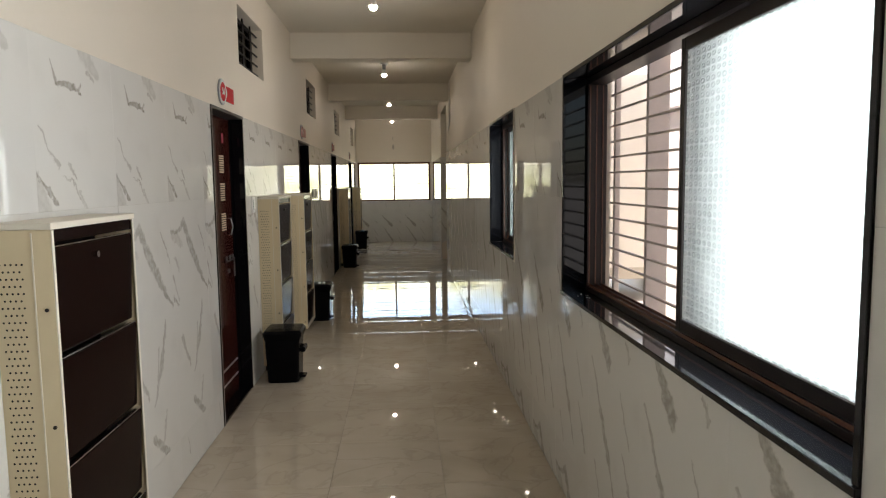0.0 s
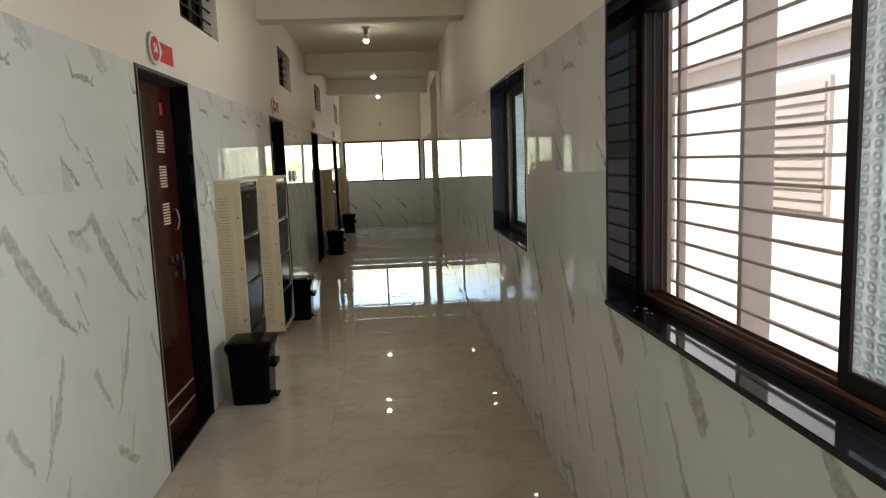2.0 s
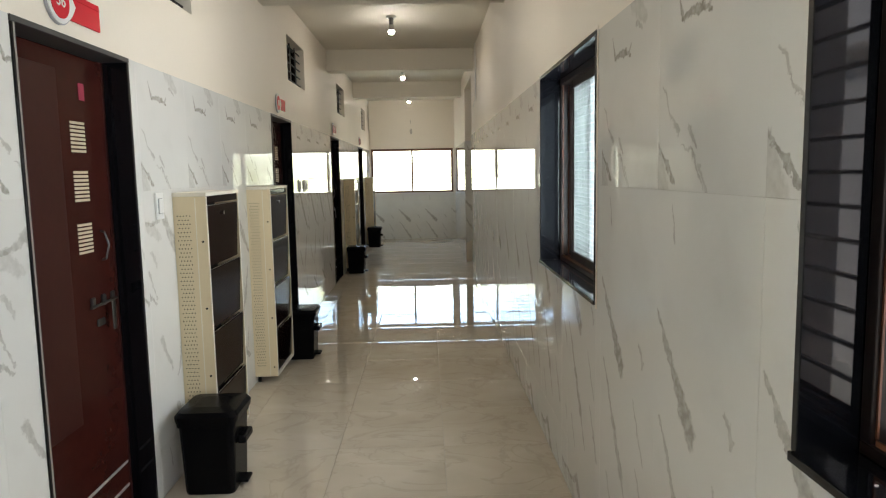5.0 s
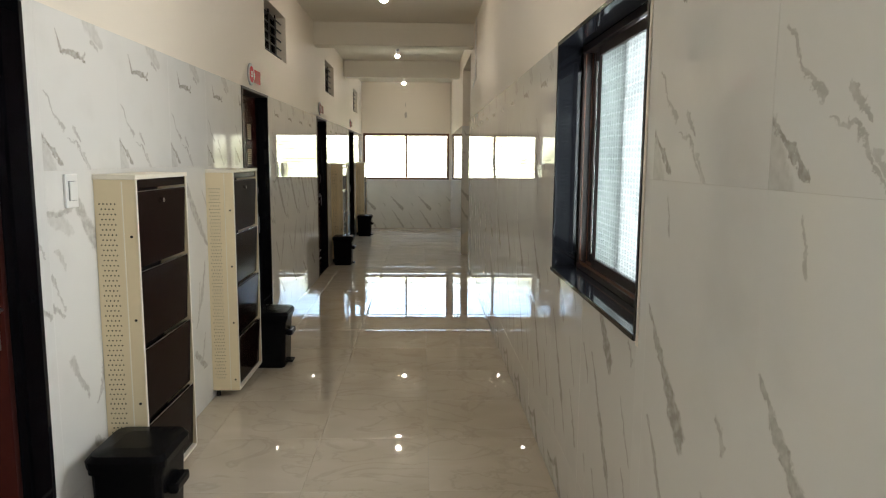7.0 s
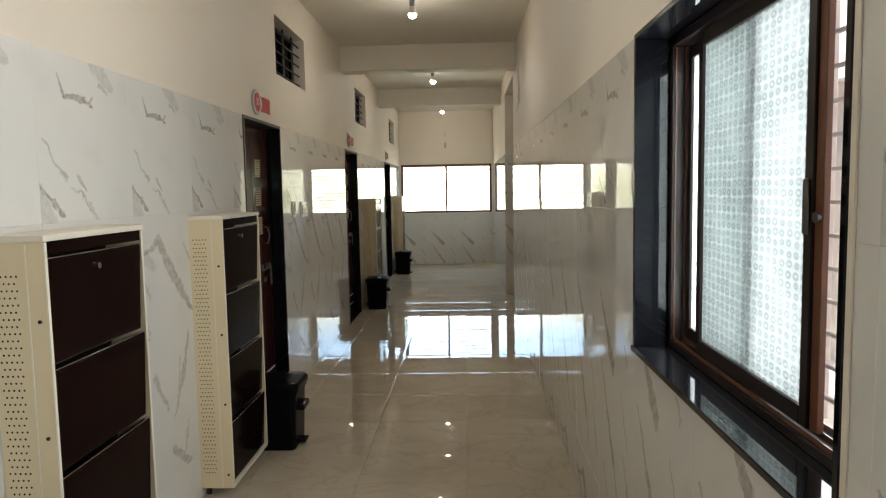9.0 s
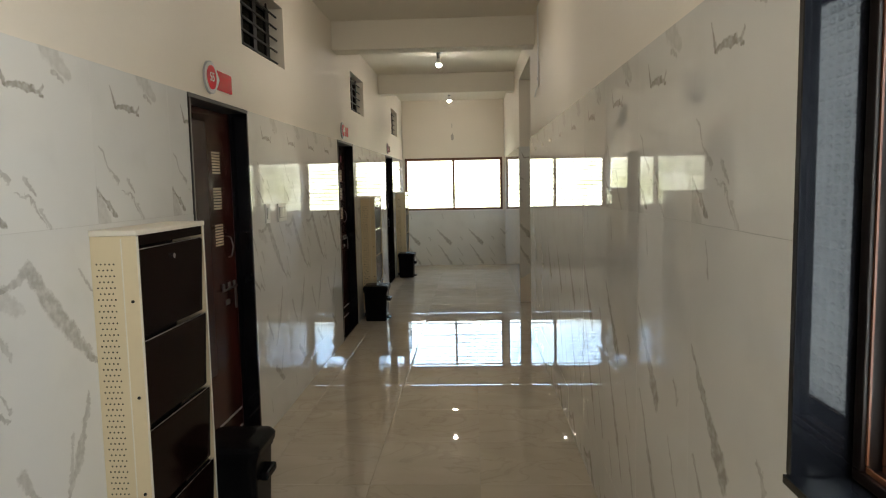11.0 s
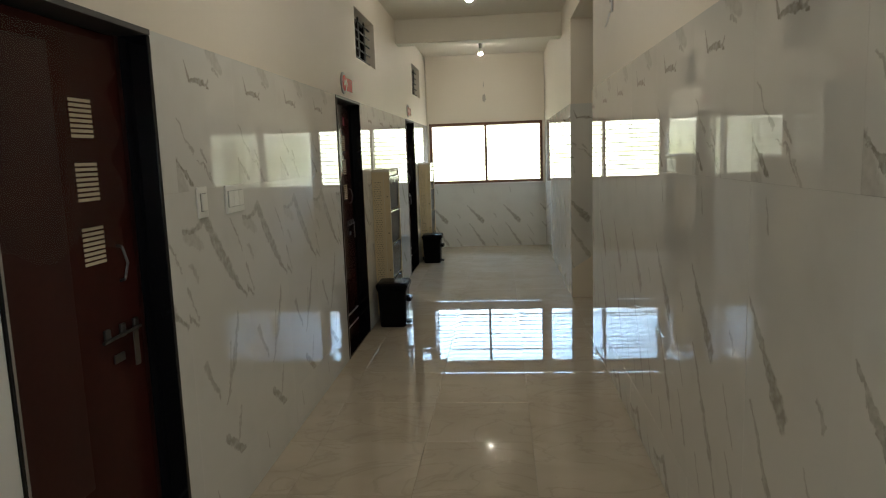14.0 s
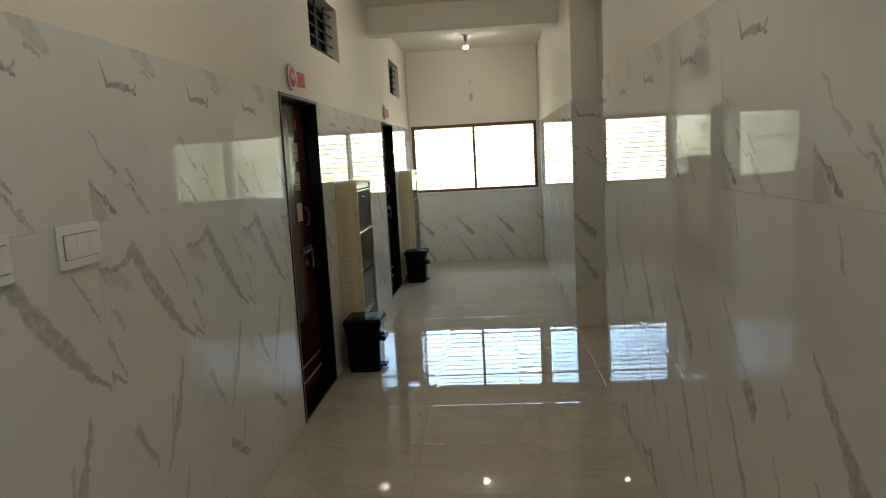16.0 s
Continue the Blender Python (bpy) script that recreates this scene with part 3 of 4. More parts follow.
bead = part("plaster_bead", add_box(boxed(-WIN_2[0] + 0.0005, -WIN_2[0] + 0.015, WIN_Z[0] - 0.012, WIN_Z[1] + 0.012, 0.0, 0.004, 0.001), -WIN_2[1], -WIN_2[0], WIN_Z[0] - 0.006, WIN_Z[0] - 0.0005, 0.0, 0.002), cream_paint, None)
bead.parent = window_two
tagged(bead, "rough cream filler along the granite edge")
for (a, b), posts in ((WIN_1, (-3.49, -3.07, -2.2, -1.5)), (WIN_2, (-6.15, -5.6, -5.02))):
    steel_grille("window_grille", RIGHT @ Matrix.Translation((0, 0, -0.235)), -b, -a, *WIN_Z, posts, "beige painted steel bar grille outside the window")


def end_window():
    w = thing("window_3", "wide two-light window with a brown aluminium frame", "window", END, "", "structure")
    (a, b), (c, d) = END_WIN, END_Z
    z0, z1 = -0.10, -0.01
    for nm, box in (("frame_bottom", (a, b, c, c + 0.04, z0, z1)), ("frame_top", (a, b, d - 0.045, d, z0, z1)), ("frame_side", (a, a + 0.045, c + 0.041, d - 0.046, z0, z1)), ("frame_side", (b - 0.045, b, c + 0.041, d - 0.046, z0, z1)), ("mullion", (-0.055, -0.015, c + 0.041, d - 0.046, z0 + 0.01, z1 - 0.01))):
        part(nm, boxed(*box, 0.003), brown_frame, w, "brown aluminium frame")
    for p0, p1 in ((a + 0.046, -0.056), (-0.014, b - 0.046)):
        g = part("pane", boxed(p0, p1, c + 0.041, d - 0.046, -0.056, -0.051), end_glass, w, "clear glass pane")
        g.visible_shadow = False
    part("window_sill", boxed(a - 0.0, b, c - 0.025, c - 0.001, -0.09, 0.02, 0.004), sign_white, w, "white stone sill")
    steel_grille("window_grille", END @ Matrix.Translation((0, 0, -0.2)), a, b, c, d, (-0.035,), "beige painted steel bar grille outside the end window", 0.006)


end_window()

# ---- ventilators over the doors ----


def ventilator(m, wide, high):
    v = thing("ventilator", "black steel ventilator grille with dark glass, set high in the wall", "ventilator", m, "ventilators over the doors")
    back = -0.10
    fr = add_box(add_box(add_box(boxed(0.0, 0.03, 0, high, back - 0.03, back, 0.002), wide - 0.03, wide, 0, high, back - 0.03, back, 0.002), 0.03, wide - 0.03, 0, 0.03, back - 0.03, back, 0.002), 0.03, wide - 0.03, high - 0.03, high, back - 0.03, back, 0.002)
    part("frame", fr, vent_steel, v)
    g = part("pane", boxed(0.03, wide - 0.03, 0.03, high - 0.03, back - 0.02, back - 0.016), vent_glass, v, "dark glass pane")
    for k in range(3):
        u = wide * (0.20 + 0.30 * k)
        part("upright", boxed(u - 0.036, u + 0.036, 0.0, high - 0.045, back + 0.03, back + 0.04, 0.002), vent_steel, v, "flat black steel upright")
        part("spike", add_rod(bmesh.new(), (u, high - 0.06, back + 0.035), (u, high - 0.005, back + 0.035), 0.012, 8, 0.006), vent_steel, v)
    for k in range(5):
        w = high * (0.10 + 0.19 * k)
        part("bar", add_rod(bmesh.new(), (-0.0, w, back + 0.05), (wide, w, back + 0.05), 0.007, 8), vent_steel, v)
    return v


for a, b in VENTS:
    ventilator(LEFT @ Matrix.Translation((a, VENT_Z[0], -T)), b - a, VENT_Z[1] - VENT_Z[0])

# ---- doors ----


def text_mesh(body, size, depth):
    cu = bpy.data.curves.new("number", "FONT")
    cu.body, cu.size, cu.extrude, cu.align_x, cu.align_y = body, size, depth, "CENTER", "CENTER"
    tmp = bpy.data.objects.new("number", cu)
    scene.collection.objects.link(tmp)
    me = bpy.data.meshes.new_from_object(tmp.evaluated_get(bpy.context.evaluated_depsgraph_get()))
    bpy.data.objects.remove(tmp)
    return me


def door(name, a, b, label, wrapped=False):
    """Local x along the wall, y up, z out of the wall."""
    w = b - a
    d = thing(name, label, "door", LEFT @ Matrix.Translation((a, 0, 0)), "", "structure")
    t, deep = 0.02, 0.19
    for u in (0, w - t):
        part("jamb", boxed(u, u + t, 0, DADO - t - 0.001, -deep, 0.005, 0.002), granite, d, "polished black granite jamb")
    part("jamb_edge", boxed(0.011, 0.0195, 0.0, DADO - t - 0.002, 0.0052, 0.0066), raw_edge, d, "pale unpolished edge of the granite")
    part("head", boxed(0, w, DADO - t, DADO, -deep, 0.007, 0.002), granite_edge, d, "black granite head slab")
    part("threshold", boxed(t + 0.001, w - t - 0.001, -T, 0.012, -deep, 0.0, 0.002), granite, d, "black granite threshold")
    x0, x1, zf = t + 0.002, w - t - 0.002, -0.085
    for u in (x0, x1 - 0.045):
        part("frame_post", boxed(u, u + 0.045, 0.013, DADO - t - 0.002, -0.16, zf - 0.012, 0.003), door_edge, d)
    leaf = part("leaf", boxed(x0 + 0.046, x1 - 0.046, 0.02, DADO - t - 0.01, zf - 0.04, zf, 0.003), door_wood, d, "dark mahogany laminate door leaf")
    # Band of a slightly lighter brown over the leaf's left part.
    part("side_panel", boxed(x0 + 0.055, 0.40, 0.55, DADO - 0.1, zf + 0.0005, zf + 0.004, 0.001), door_edge, leaf, "lighter brown band on the leaf")
    for c in ((1.69, 1.495, 1.295) if wrapped else (1.655, 1.465, 1.26)):
        for k in range(8):
            v = c + (k - 3.5) * 0.0155
            part("inlay_slat", boxed(0.475, 0.585, v - 0.0048, v + 0.0048, zf + 0.0005, zf + 0.004, 0.001), slat_cream, leaf, "cream inlay slat")
    for v in (0.25, 0.145):
        part("inlay_strip", boxed(x0 + 0.06, x1 - 0.06, v - 0.006, v + 0.006, zf + 0.0005, zf + 0.003), strip_steel, leaf, "pale metal strip")
    rim = bmesh.new()
    pts = [(0.655, 1.28, zf), (0.655, 1.275, zf + 0.018), (0.66, 1.22, zf + 0.03), (0.655, 1.165, zf + 0.018), (0.655, 1.16, zf)]
    for p, q in zip(pts, pts[1:]):
        add_rod(rim, p, q, 0.0045, 8)
    part("pull_handle", rim, steel_dark, leaf, "bent steel pull handle")
    part("bolt_rod", add_rod(bmesh.new(), (0.50, 0.985, zf + 0.018), (0.72, 0.99, zf + 0.018), 0.006, 8), steel_dark, leaf, "sliding steel bolt")
    for u in (0.54, 0.63, 0.71):
        part("bolt_bracket", boxed(u - 0.014, u + 0.014, 0.975, 1.02, zf + 0.0005, zf + 0.012, 0.003), steel_dark, leaf)
    part("hasp", boxed(0.655, 0.685, 0.865, 0.985, zf + 0.024, zf + 0.030, 0.003), steel_dark, leaf, "hanging steel hasp")
    part("lock_plate", boxed(0.57, 0.63, 0.895, 0.925, zf + 0.0005, zf + 0.008, 0.003), steel_dark, leaf)
    if not wrapped:
        part("sticker", boxed(0.56, 0.605, 1.80, 1.865, zf + 0.0005, zf + 0.002), sticker_red, leaf, "small red sticker")
    else:
        part("film_edge", boxed(0.075, 0.079, 0.03, 1.93, zf + 0.0005, zf + 0.002), slat_cream, leaf, "pale edge of the peeled film")
        rnd = random.Random(5)
        bm = bmesh.new()
        nu, nv = 14, 20
        grid = [[bm.verts.new((x0 + 0.01 + (x1 - x0 - 0.02) * i / nu, 1.30 + 0.03 * math.sin(i) + (0.64 - 0.03 * math.sin(i)) * j / nv, zf + 0.012 + rnd.random() * 0.008 + 0.005 * math.sin(i * 1.3 + j * 0.9))) for j in range(nv + 1)] for i in range(nu + 1)]
        for i in range(nu):
            for j in range(nv):
                bm.faces.new([grid[i][j], grid[i + 1][j], grid[i + 1][j + 1], grid[i][j + 1]])
        part("protective_film", bm, film_mat, leaf, "crumpled clear plastic film still on the leaf", True)
    return d


def room_sign(a, number):
    s = thing("room_sign", "red acrylic room sign with a round white-rimmed number " + number, "sign", LEFT @ Matrix.Translation((a + 0.30, 2.11, -T)), "room signs over the doors")
    part("name_plate", boxed(0.03, 0.30, -0.05, 0.05, 0.001, 0.010, 0.002), sign_red, s, "blank red plate")
    part("plate_ridge", boxed(0.08, 0.295, 0.028, 0.034, 0.0105, 0.013), sign_red, s)
    for nm, r, z, mt in (("rim", 0.082, 0.012, sign_grey), ("white_ring", 0.077, 0.015, sign_white), ("red_disc", 0.060, 0.018, sign_red)):
        bm = bmesh.new()
        bmesh.ops.create_cone(bm, cap_ends=True, segments=48, radius1=r, radius2=r, depth=z - 0.002, matrix=Matrix.Translation((0, 0, 0.001 + (z - 0.002) / 2)))
        for v in bm.verts:  # the backing runs out to a blunt tip over the plate
            a = abs(math.atan2(v.co.y, v.co.x))
            if nm != "red_disc" and a < 1.0:
                v.co.x += 0.032 * (1 - a) ** 1.5
        part(nm, bm, mt, s)
    ob = new("number", text_mesh(number, 0.062, 0.0008))
    ob.data.materials.append(sign_white)
    ob.parent = s
    ob.matrix_basis = Matrix.Translation((0, 0, 0.0185))
    return s


for i, ((a, b), number) in enumerate(zip(DOORS, ("56", "55", "54", "53"))):
    door("door_%d" % (i + 1), a, b, "closed dark mahogany door with cream inlays, " + ("half wrapped in plastic film" if i == 1 else "granite-framed"), i == 1)
    room_sign(a, number)

# ---- shoe racks ----


def shoe_rack(m):
    """Local x out of the wall, y along it, z up from the floor."""
    r = thing("shoe_rack", "cream steel shoe rack with four black tilt-out flaps", "shoe rack", m, "shoe racks along the corridor")
    D, W, Z0, Z1 = 0.162, 0.58, 0.05, 1.408
    for y in (0.0, W - 0.004):
        part("side_panel", boxed(0.0, D, y, y + 0.004, Z0, Z1 - 0.012, 0.001), rack_cream, r, "perforated cream steel side" if y == 0 else "")
    part("back_panel", boxed(0.0, 0.004, 0.005, W - 0.005, Z0, Z1 - 0.012), rack_cream, r)
    part("top_panel", boxed(-0.0, D + 0.006, -0.006, W + 0.006, Z1 - 0.0115, Z1 + 0.008, 0.003), rack_white, r, "ivory steel top")
    part("bottom_panel", boxed(0.005, D + 0.003, 0.005, W - 0.005, Z0, Z0 + 0.012, 0.001), rack_white, r)
    part("front_edge", boxed(D + 0.0005, D + 0.004, W - 0.012, W, Z0 + 0.013, Z1 - 0.013, 0.001), rack_white, r, "ivory front edge strip")
    part("front_edge", boxed(D + 0.0005, D + 0.004, 0.0, 0.012, Z0 + 0.013, Z1 - 0.013, 0.001), rack_white, r, "ivory front edge strip")
    # Near-black sheet behind the flaps: the interior's shade given as colour.
    part("interior_shade", boxed(0.006, 0.03, 0.006, W - 0.006, Z0 + 0.014, Z1 - 0.014), hole_black, r, "dark sheet painted as the shade inside the rack")
    fold = boxed(0.108, 0.112, -0.0022, -0.0002, Z0 + 0.004, Z1 - 0.02)
    part("side_seam", fold, rack_white, r)
    # Discs lying on the side; their dark colour is the holes' shade.
    holes = bmesh.new()
    rows = 58
    for k in range(rows):
        z = 1.30 - k * 0.0205
        for c in range(5 - k % 2):
            x = 0.020 + 0.0150 * (c + 0.5 * (k % 2))
            bmesh.ops.create_circle(holes, cap_ends=True, segments=6, radius=0.0034, matrix=Matrix.Translation((x, -0.0012, z)) @ Euler((radians(90), 0, 0)).to_matrix().to_4x4())
    tagged(part("perforation", holes, hole_black, r, "rows of dark discs drawn as small ventilation holes"), kind="stuff")
    for z in (0.12, 0.48, 0.83, 1.17):
        part("rivet", add_rod(bmesh.new(), (0.140, -0.004, z), (0.140, 0.002, z), 0.0055, 10), hole_black, r, "black plastic rivet")
    n, gap = 4, 0.012
    lo, hi = Z0 + 0.016, Z1 - 0.05
    step = (hi - lo) / n
    part("top_slot", boxed(0.03, D - 0.004, 0.0065, W - 0.0065, hi + 0.001, Z1 - 0.0125, 0.002), rack_black, r, "black recessed grip slot")
    for k in range(n):
        z0, z1 = lo + k * step, lo + (k + 1) * step - gap
        bm = bmesh.new()
        add_box(bm, D - 0.022, D - 0.006, 0.016, W - 0.016, z0, z1, 0.006)
        for v in bm.verts:
            v.co.x += 0.014 * (v.co.z - z0) / (z1 - z0) - 0.006
        f = part("flap", bm, rack_black, r, "black-brown enamelled tilt-out flap")
        # Added chrome strip carries the bright highlight along each flap's top.
        part("flap_lip", boxed(D - 0.018, D + 0.002, 0.018, W - 0.018, z1 + 0.0005, z1 + 0.004, 0.0012), chrome, f, "chrome strip added for the highlight on the flap edge")
        if k == 3:
            part("lock", add_rod(bmesh.new(), (D - 0.008, 0.27, z1 - 0.045), (D + 0.010, 0.27, z1 - 0.045), 0.010, 14), chrome, f, "chrome cam lock")
    for y in (0.05, W - 0.05):
        part("foot", add_rod(bmesh.new(), (0.018, y, 0.0), (0.018, y, Z0), 0.012, 10), hole_black, r, "black plastic foot")
    return r


rack = shoe_rack(pose(XL + 0.001, 2.292, 0))
for y in (5.80, 7.19, 12.80, 16.41):
    copy_thing(rack, pose(XL + 0.001, y, 0))

# ---- pedal bins ----


def rounded_ring(bm, x0, x1, y0, y1, z, r, k=5):
    vs = []
    for cx, cy, a0 in ((x1 - r, y1 - r, 0), (x0 + r, y1 - r, 90), (x0 + r, y0 + r, 180), (x1 - r, y0 + r, 270)):
        for i in range(k):
            a = radians(a0 + 90 * i / (k - 1))
            vs.append(bm.verts.new((cx + r * math.cos(a), cy + r * math.sin(a), z)))
    return vs


def loft(rings):
    bm = bmesh.new()
    made = [rounded_ring(bm, *q) for q in rings]
    for a, b in zip(made, made[1:]):
        for i in range(len(a)):
            j = (i + 1) % len(a)
            bm.faces.new([a[i], a[j], b[j], b[i]])
    bm.faces.new(list(reversed(made[0])))
    bm.faces.new(made[-1])
    return bm


def pedal_bin(m, label):
    """Local x out of the wall, y along it."""
    p = thing("pedal_bin", label, "bin", m, "bins beside the shoe racks")
    part("body", loft([(-0.114, 0.114, -0.124, 0.124, 0.0, 0.03), (-0.118, 0.118, -0.128, 0.128, 0.015, 0.03), (-0.13, 0.13, -0.14, 0.14, 0.33, 0.035), (-0.138, 0.138, -0.148, 0.148, 0.335, 0.035), (-0.138, 0.138, -0.148, 0.148, 0.355, 0.035)]), bin_black, p)
    part("lid", loft([(-0.143, 0.147, -0.153, 0.153, 0.357, 0.04), (-0.146, 0.150, -0.156, 0.156, 0.385, 0.04), (-0.13, 0.137, -0.143, 0.143, 0.405, 0.04), (-0.07, 0.08, -0.08, 0.08, 0.413, 0.03)]), bin_black, p, "slightly domed black lid")
    part("handle", boxed(0.126, 0.166, -0.07, 0.07, 0.222, 0.262, 0.010), bin_black, p, "moulded grip")
    part("pedal", boxed(0.095, 0.160, -0.045, 0.045, 0.018, 0.034, 0.005), bin_black, p, "foot pedal")
    part("hinge", add_rod(bmesh.new(), (-0.146, -0.06, 0.36), (-0.146, 0.06, 0.36), 0.008, 8), bin_black, p)
    return p


first_bin = pedal_bin(pose(-0.775, 5.60, 0), "black plastic pedal bin standing beside a cream shoe rack")
for x, y in ((-0.785, 7.93), (-0.80, 12.655), (-0.80, 16.25)):
    copy_thing(first_bin, pose(x, y, 0))

# ---- switches ----


def switch_plate(m, wide, rockers, label):
    s = thing("light_switch", label, "switch", m)
    part("plate", boxed(-wide / 2, wide / 2, -0.062, 0.062, 0.0005, 0.011, 0.003), switch_white, s)
    part("inner_frame", boxed(-wide / 2 + 0.016, wide / 2 - 0.016, -0.036, 0.036, 0.0115, 0.0125), switch_line, s, "thin dark gap")
    step = (wide - 0.034) / rockers
    for k in range(rockers):
        u = -wide / 2 + 0.017 + k * step
        part("rocker", boxed(u + 0.0015, u + step - 0.0015, -0.034, 0.034, 0.0128, 0.017, 0.0015), switch_white, s)
    return s


switch_plate(LEFT @ Matrix.Translation((5.62, 1.36, 0)), 0.085, 1, "single white switch on the tiled wall")
switch_plate(LEFT @ Matrix.Translation((9.20, 1.385, 0)), 0.085, 1, "single white switch on the tiled wall")
switch_plate(LEFT @ Matrix.Translation((9.53, 1.38, 0)), 0.20, 3, "wide white switch plate with three rockers")


def wall_fitting(m):
    f = thing("wall_fitting", "unfinished switch box with loose wire ends on the wall", "fitting", m)
    part("box", boxed(-0.05, 0.05, -0.10, 0.10, 0.0005, 0.012, 0.003), cream_paint, f)
    part("slot", boxed(-0.012, 0.012, -0.05, -0.02, 0.0125, 0.014), hole_black, f)
    part("conduit", add_rod(bmesh.new(), (0.06, -0.12, 0.012), (0.06, CEIL_Z - 2.52, 0.012), 0.006, 8), switch_white, f)
    for k in (0, 1):
        part("wire", add_rod(bmesh.new(), (0.05 - 0.04 * k, -0.12, 0.02), (-0.02 - 0.04 * k, -0.19, 0.035), 0.004, 6), switch_white, f, "white wire end")
    return f


wall_fitting(RIGHT @ Matrix.Translation((-11.1, 2.5, -T)))

# ---- ceiling bulbs ----


def ceiling_bulb(m):
    b = thing("ceiling_bulb", "lit white bulb in a plain ceiling batten holder", "lamp", m, "ceiling bulbs")
    part("ceiling_rose", add_rod(bmesh.new(), (0, 0, -0.018), (0, 0, 0), 0.05, 24), switch_white, b)
    part("holder", add_rod(bmesh.new(), (0, 0, -0.085), (0, 0, -0.018), 0.021, 18, 0.027), sign_grey, b)
    part("housing", add_rod(bmesh.new(), (0, 0, -0.150), (0, 0, -0.086), 0.034, 20, 0.02), switch_white, b, "white plastic lamp housing")
    bm = bmesh.new()
    bmesh.ops.create_uvsphere(bm, u_segments=18, v_segments=12, radius=0.034, matrix=Matrix.Translation((0, 0, -0.150)) @ Matrix.Diagonal((1, 1, 1.0, 1)))
    bmesh.ops.bisect_plane(bm, geom=bm.verts[:] + bm.edges[:] + bm.faces[:], plane_co=(0, 0, -0.150), plane_no=(0, 0, 1), clear_outer=True)
    part("bulb", bm, bulb_glow, b, "glowing white bulb", True)
    return b


bulb = ceiling_bulb(pose(-0.05, 6.08, CEIL_Z))
for y in (9.62, 13.08, 16.6):
    copy_thing(bulb, pose(-0.05, y, CEIL_Z))

# ---- tiles ----


def tile_mesh(u0, u1, v0, v1):
    g, c = 0.0002, 0.0004
    verts, faces = [], []
    for z, e in ((-T - 0.001, g), (-c, g), (0, g + c)):
        verts += [(u0 + e, v0 + e, z), (u1 - e, v0 + e, z), (u1 - e, v1 - e, z), (u0 + e, v1 - e, z)]
    for a in (0, 4):
        for i in range(4):
            j = (i + 1) % 4
            faces.append((a + i, a + j, a + 4 + j, a + 4 + i))
    faces.append((8, 9, 10, 11))
    me = bpy.data.meshes.new("tile")
    me.from_pydata(verts, [], faces)
    return me


def floor_tile_mesh(u0, u1, v0, v1):
    """A pressed floor tile whose rim drops softly towards an open joint."""
    verts, faces = [], []
    for z, e in ((-T - 0.001, 0.0006), (-0.0012, 0.0006), (-0.00075, 0.0012), (-0.00028, 0.016), (0.0, 0.042)):
        verts += [(u0 + e, v0 + e, z), (u1 - e, v0 + e, z), (u1 - e, v1 - e, z), (u0 + e, v1 - e, z)]
    for a in (0, 4, 8, 12):
        for i in range(4):
            j = (i + 1) % 4
            faces.append((a + i, a + j, a + 4 + j, a + 4 + i))
    faces.append((16, 17, 18, 19))
    me = bpy.data.meshes.new("tile")
    me.from_pydata(verts, [], faces)
    return me


TILES = {}


def lay_tile(parent, m, cu, cv, u0, u1, v0, v1, mat, seed):
    """One tile whose print starts at (cu, cv) of the surface and which covers u0..u1, v0..v1 of it."""
    if u1 - u0 < 0.006 or v1 - v0 < 0.006:
        return
    key = (round(u0 - cu, 4), round(u1 - cu, 4), round(v0 - cv, 4), round(v1 - cv, 4), mat.name)
    if key not in TILES:
        shape = floor_tile_mesh if mat is floor_tile and u1 - u0 > 0.1 and v1 - v0 > 0.1 else tile_mesh
        TILES[key] = shape(u0 - cu, u1 - cu, v0 - cv, v1 - cv)
        TILES[key].materials.append(mat)
    ob = new("tile", TILES[key])
    tilt = Euler((random.uniform(-1, 1) * seed, random.uniform(-1, 1) * seed, 0)).to_matrix().to_4x4()
    ob.parent = parent
    ob.matrix_parent_inverse = parent.matrix_basis.inverted()
    ob.matrix_basis = m @ Matrix.Translation((cu, cv, 0)) @ tilt


def tile_wall(parent, m, u0, u1, phase, rows, holes, wide=0.6, seed=0.0005):
    """Tiles in columns of one width; rows are (print start, from, to, material); openings are cut out of them."""
    k = math.floor((u0 - phase) / wide)
    while phase + k * wide < u1:
        c = phase + k * wide
        a, b = max(c, u0), min(c + wide, u1)
        for cv, v0, v1, mat in rows:
            cuts = [h for h in holes if h[0] < b and h[1] > a and h[2] < v1 and h[3] > v0]
            us = sorted({a, b, *[min(max(h[i], a), b) for h in cuts for i in (0, 1)]})
            for ua, ub in zip(us, us[1:]):
                mid = (ua + ub) / 2
                inside = sorted((max(h[2], v0), min(h[3], v1)) for h in cuts if h[0] < mid < h[1])
                start = v0
                for lo, hi in inside:
                    lay_tile(parent, m, c, cv, ua, ub, start, lo, mat, seed)
                    start = max(start, hi)
                lay_tile(parent, m, c, cv, ua, ub, start, v1, mat, seed)
        k += 1


random.seed(7)
SEAM = 1.435
rows_left = [(SEAM, SEAM, DADO, tile_upper), (SEAM - 1.2, SEAM - 1.2, SEAM, tile_lower), (SEAM - 2.4, 0.0, SEAM - 1.2, tile_streak)]
rows_right = [(SEAM, SEAM, DADO, tile_upper), (SEAM - 1.2, SEAM - 1.2, SEAM, tile_streak), (SEAM - 2.4, 0.0, SEAM - 1.2, tile_lower)]
for y0, y1, phase in ((Y0, 4.97, 3.757), (4.97, 8.48, 6.66), (8.48, Y1, 9.62)):
    tile_wall(wall_left, LEFT, y0, y1, phase, rows_left, left_holes)
tile_wall(wall_right, RIGHT, -Y1, -5.476, -7.40, rows_right, right_holes)
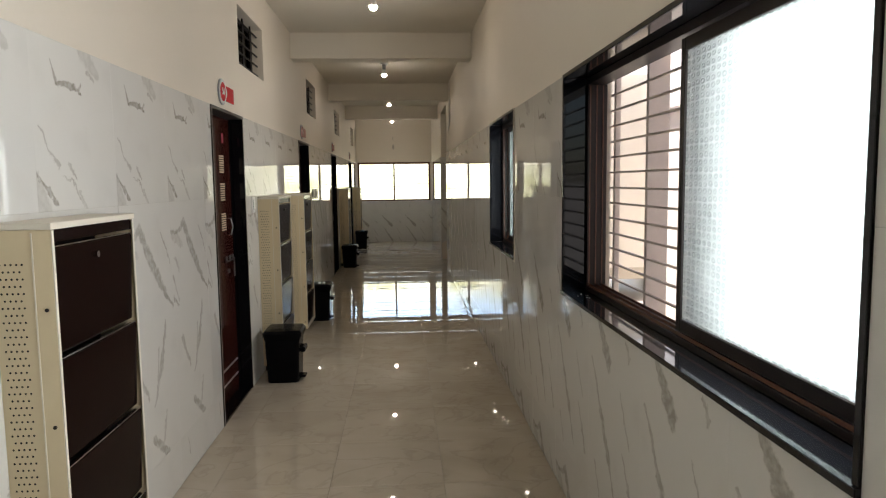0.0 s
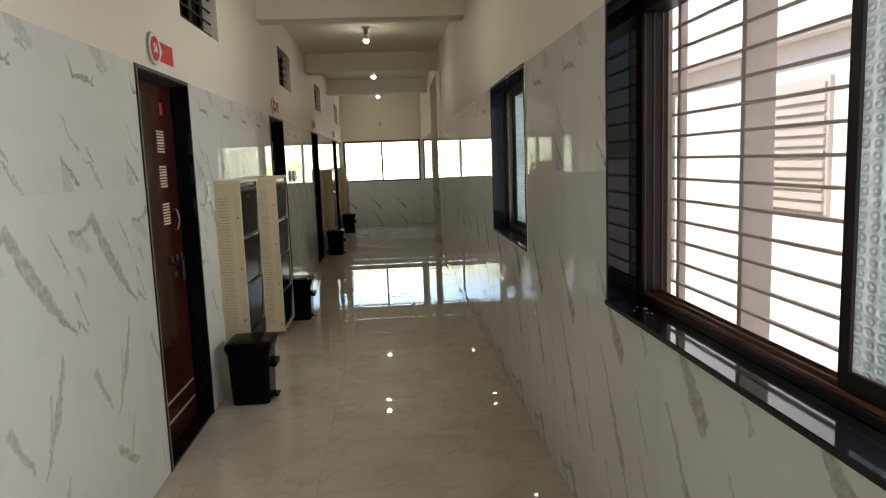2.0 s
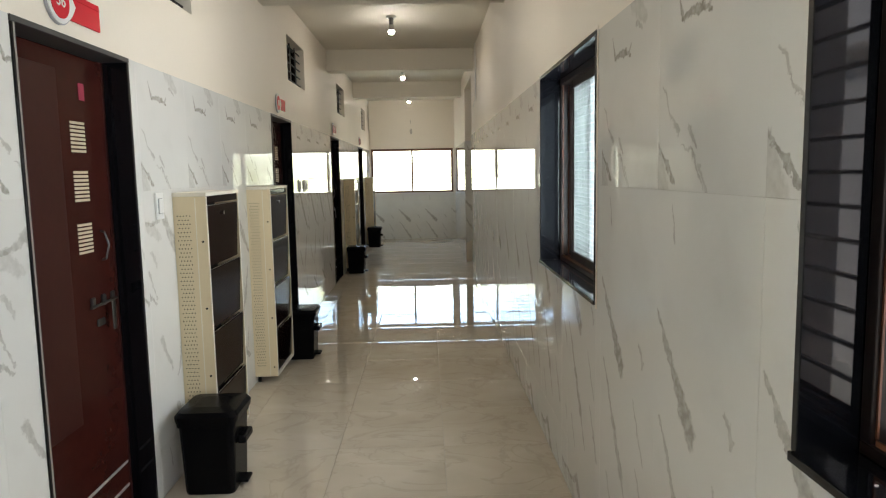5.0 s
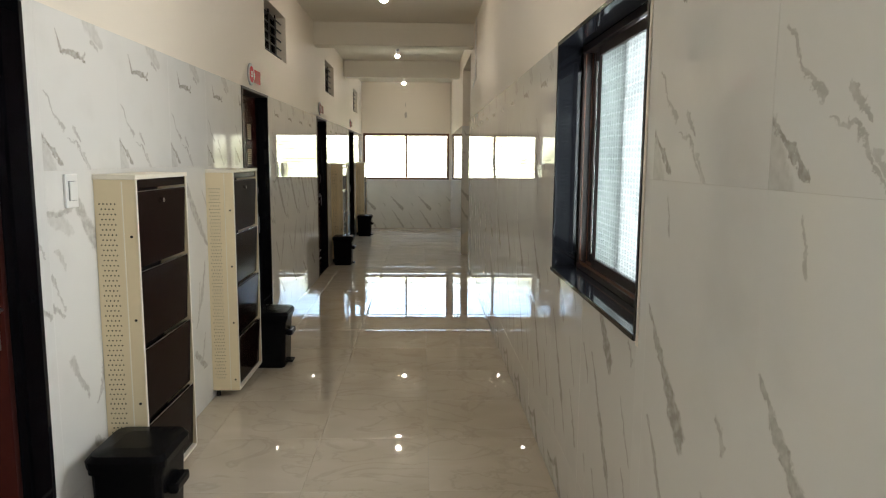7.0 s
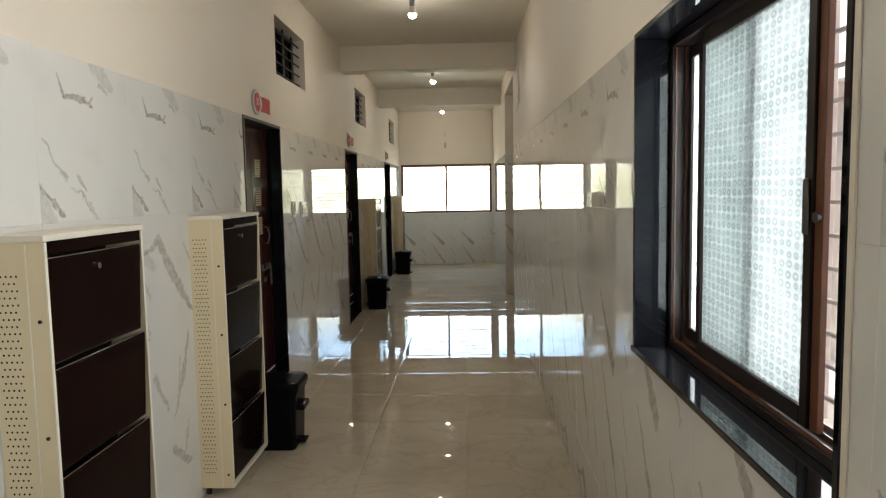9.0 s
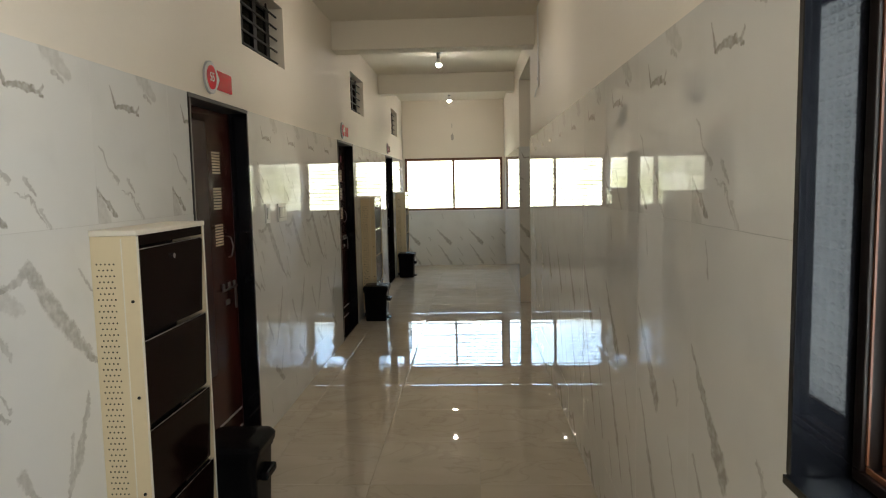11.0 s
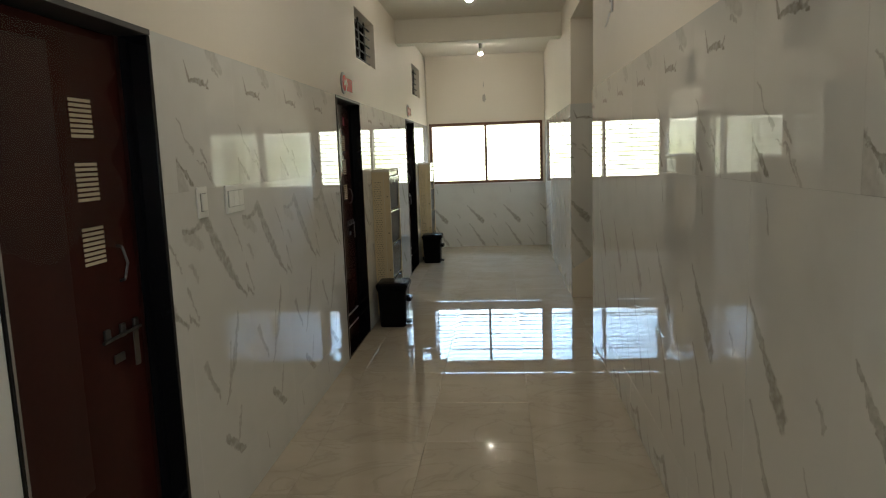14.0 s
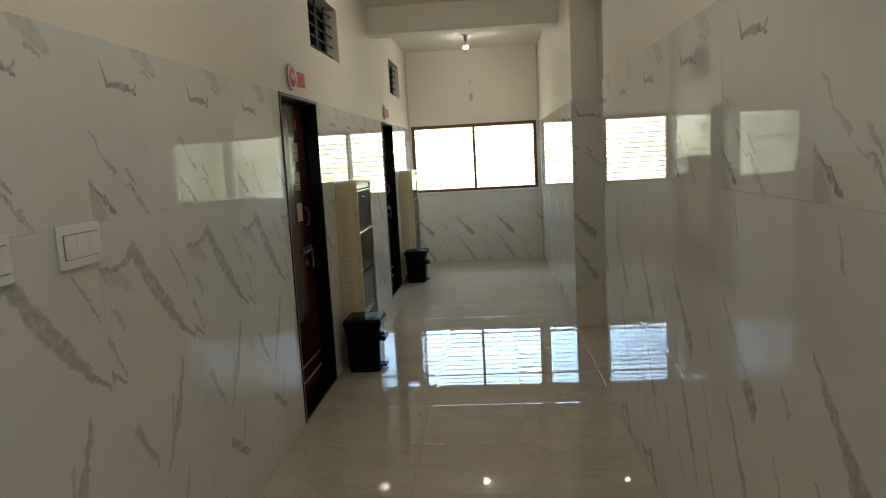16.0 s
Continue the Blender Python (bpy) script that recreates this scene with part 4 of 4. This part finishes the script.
tile_wall(wall_right, RIGHT, -5.476, -Y0, -4.27, rows_right, right_holes, 0.603)
tile_wall(wall_end, END, XL, XR, XL, [(END_Z[0] - 1.23, 0.0, END_Z[0] - 0.026, tile_streak)], [])
tile_wall(wall_back, BACK, -XR, -XL, -XR, rows_right, [])
PIER = frame_of((XR, PASSAGE[1], 0), (1, 0, 0), (0, 0, 1))
tile_wall(wall_right, PIER, 0.0, 0.6, -0.1, rows_right, [])
# floor
FLOOR_STEP = 0.5835
y = 5.395 - FLOOR_STEP * 14
while y < Y1:
    for xa, xb in ((XL, -0.81), (-0.81, -0.23), (-0.23, 0.345), (0.345, XR)):
        lay_tile(floor, Matrix.Identity(4), xb - 0.58, y, xa, xb, max(y, Y0), min(y + FLOOR_STEP, Y1), floor_tile, 0.0005)
    y += FLOOR_STEP
for y in (12.0, 12.53, 13.13):
    lay_tile(floor, Matrix.Identity(4), XR, y, XR, 1.142, y, min({12.0: 12.53, 12.53: 13.13, 13.13: 13.68}[y], 13.68), floor_tile, 0.0)

# ---- marks ----


def blot(name, label, m, rx, ry, mat, seed, parent=None):
    """A thin patch with an uneven outline."""
    rnd = random.Random(seed)
    bm = bmesh.new()
    angles = [math.tau * i / 14 for i in range(14)]
    ring = [bm.verts.new((rx * math.cos(a) * rnd.uniform(0.6, 1.1), ry * math.sin(a) * rnd.uniform(0.6, 1.1), 0.0015)) for a in angles]
    low = [bm.verts.new((v.co.x * 1.05, v.co.y * 1.05, 0.0)) for v in ring]
    bm.faces.new(ring)
    for i in range(14):
        j = i + 1 if i < 13 else 0
        bm.faces.new([low[i], low[j], ring[j], ring[i]])
    ob = part(name, bm, mat, parent, label)
    if parent:
        ob.matrix_parent_inverse = parent.matrix_basis.inverted()
    ob.matrix_basis = m
    return ob


patch_grey = material("bare_plaster", (0.46, 0.42, 0.36), rough=0.9, grain=0.3)
blot("plaster_patch", "small patch of bare grey plaster", END @ Matrix.Translation((-0.042, 2.412, -T)), 0.03, 0.075, patch_grey, 3, wall_end)
blot("plaster_patch", "small patch of bare grey plaster", END @ Matrix.Translation((-0.05, 2.63, -T)), 0.008, 0.05, patch_grey, 4, wall_end)
# Glints on the polished sill, painted as small white spots.
spots = random.Random(11)
for k in range(6):
    size = spots.uniform(0.002, 0.0045)
    blot("painted_glint", "small glint on the sill, painted as a white spot", pose(spots.uniform(0.945, 0.995), spots.uniform(3.28, 3.40), WIN_Z[0] + 0.0182), size, size * spots.uniform(0.6, 1.4), sign_white, 20 + k, window_one)
speck = blot("floor_debris", "", pose(-0.296, 11.671, 0.0005), 0.010, 0.014, hole_black, 9)
tagged(speck, "small dark crumb lying on the tiled floor", "debris")
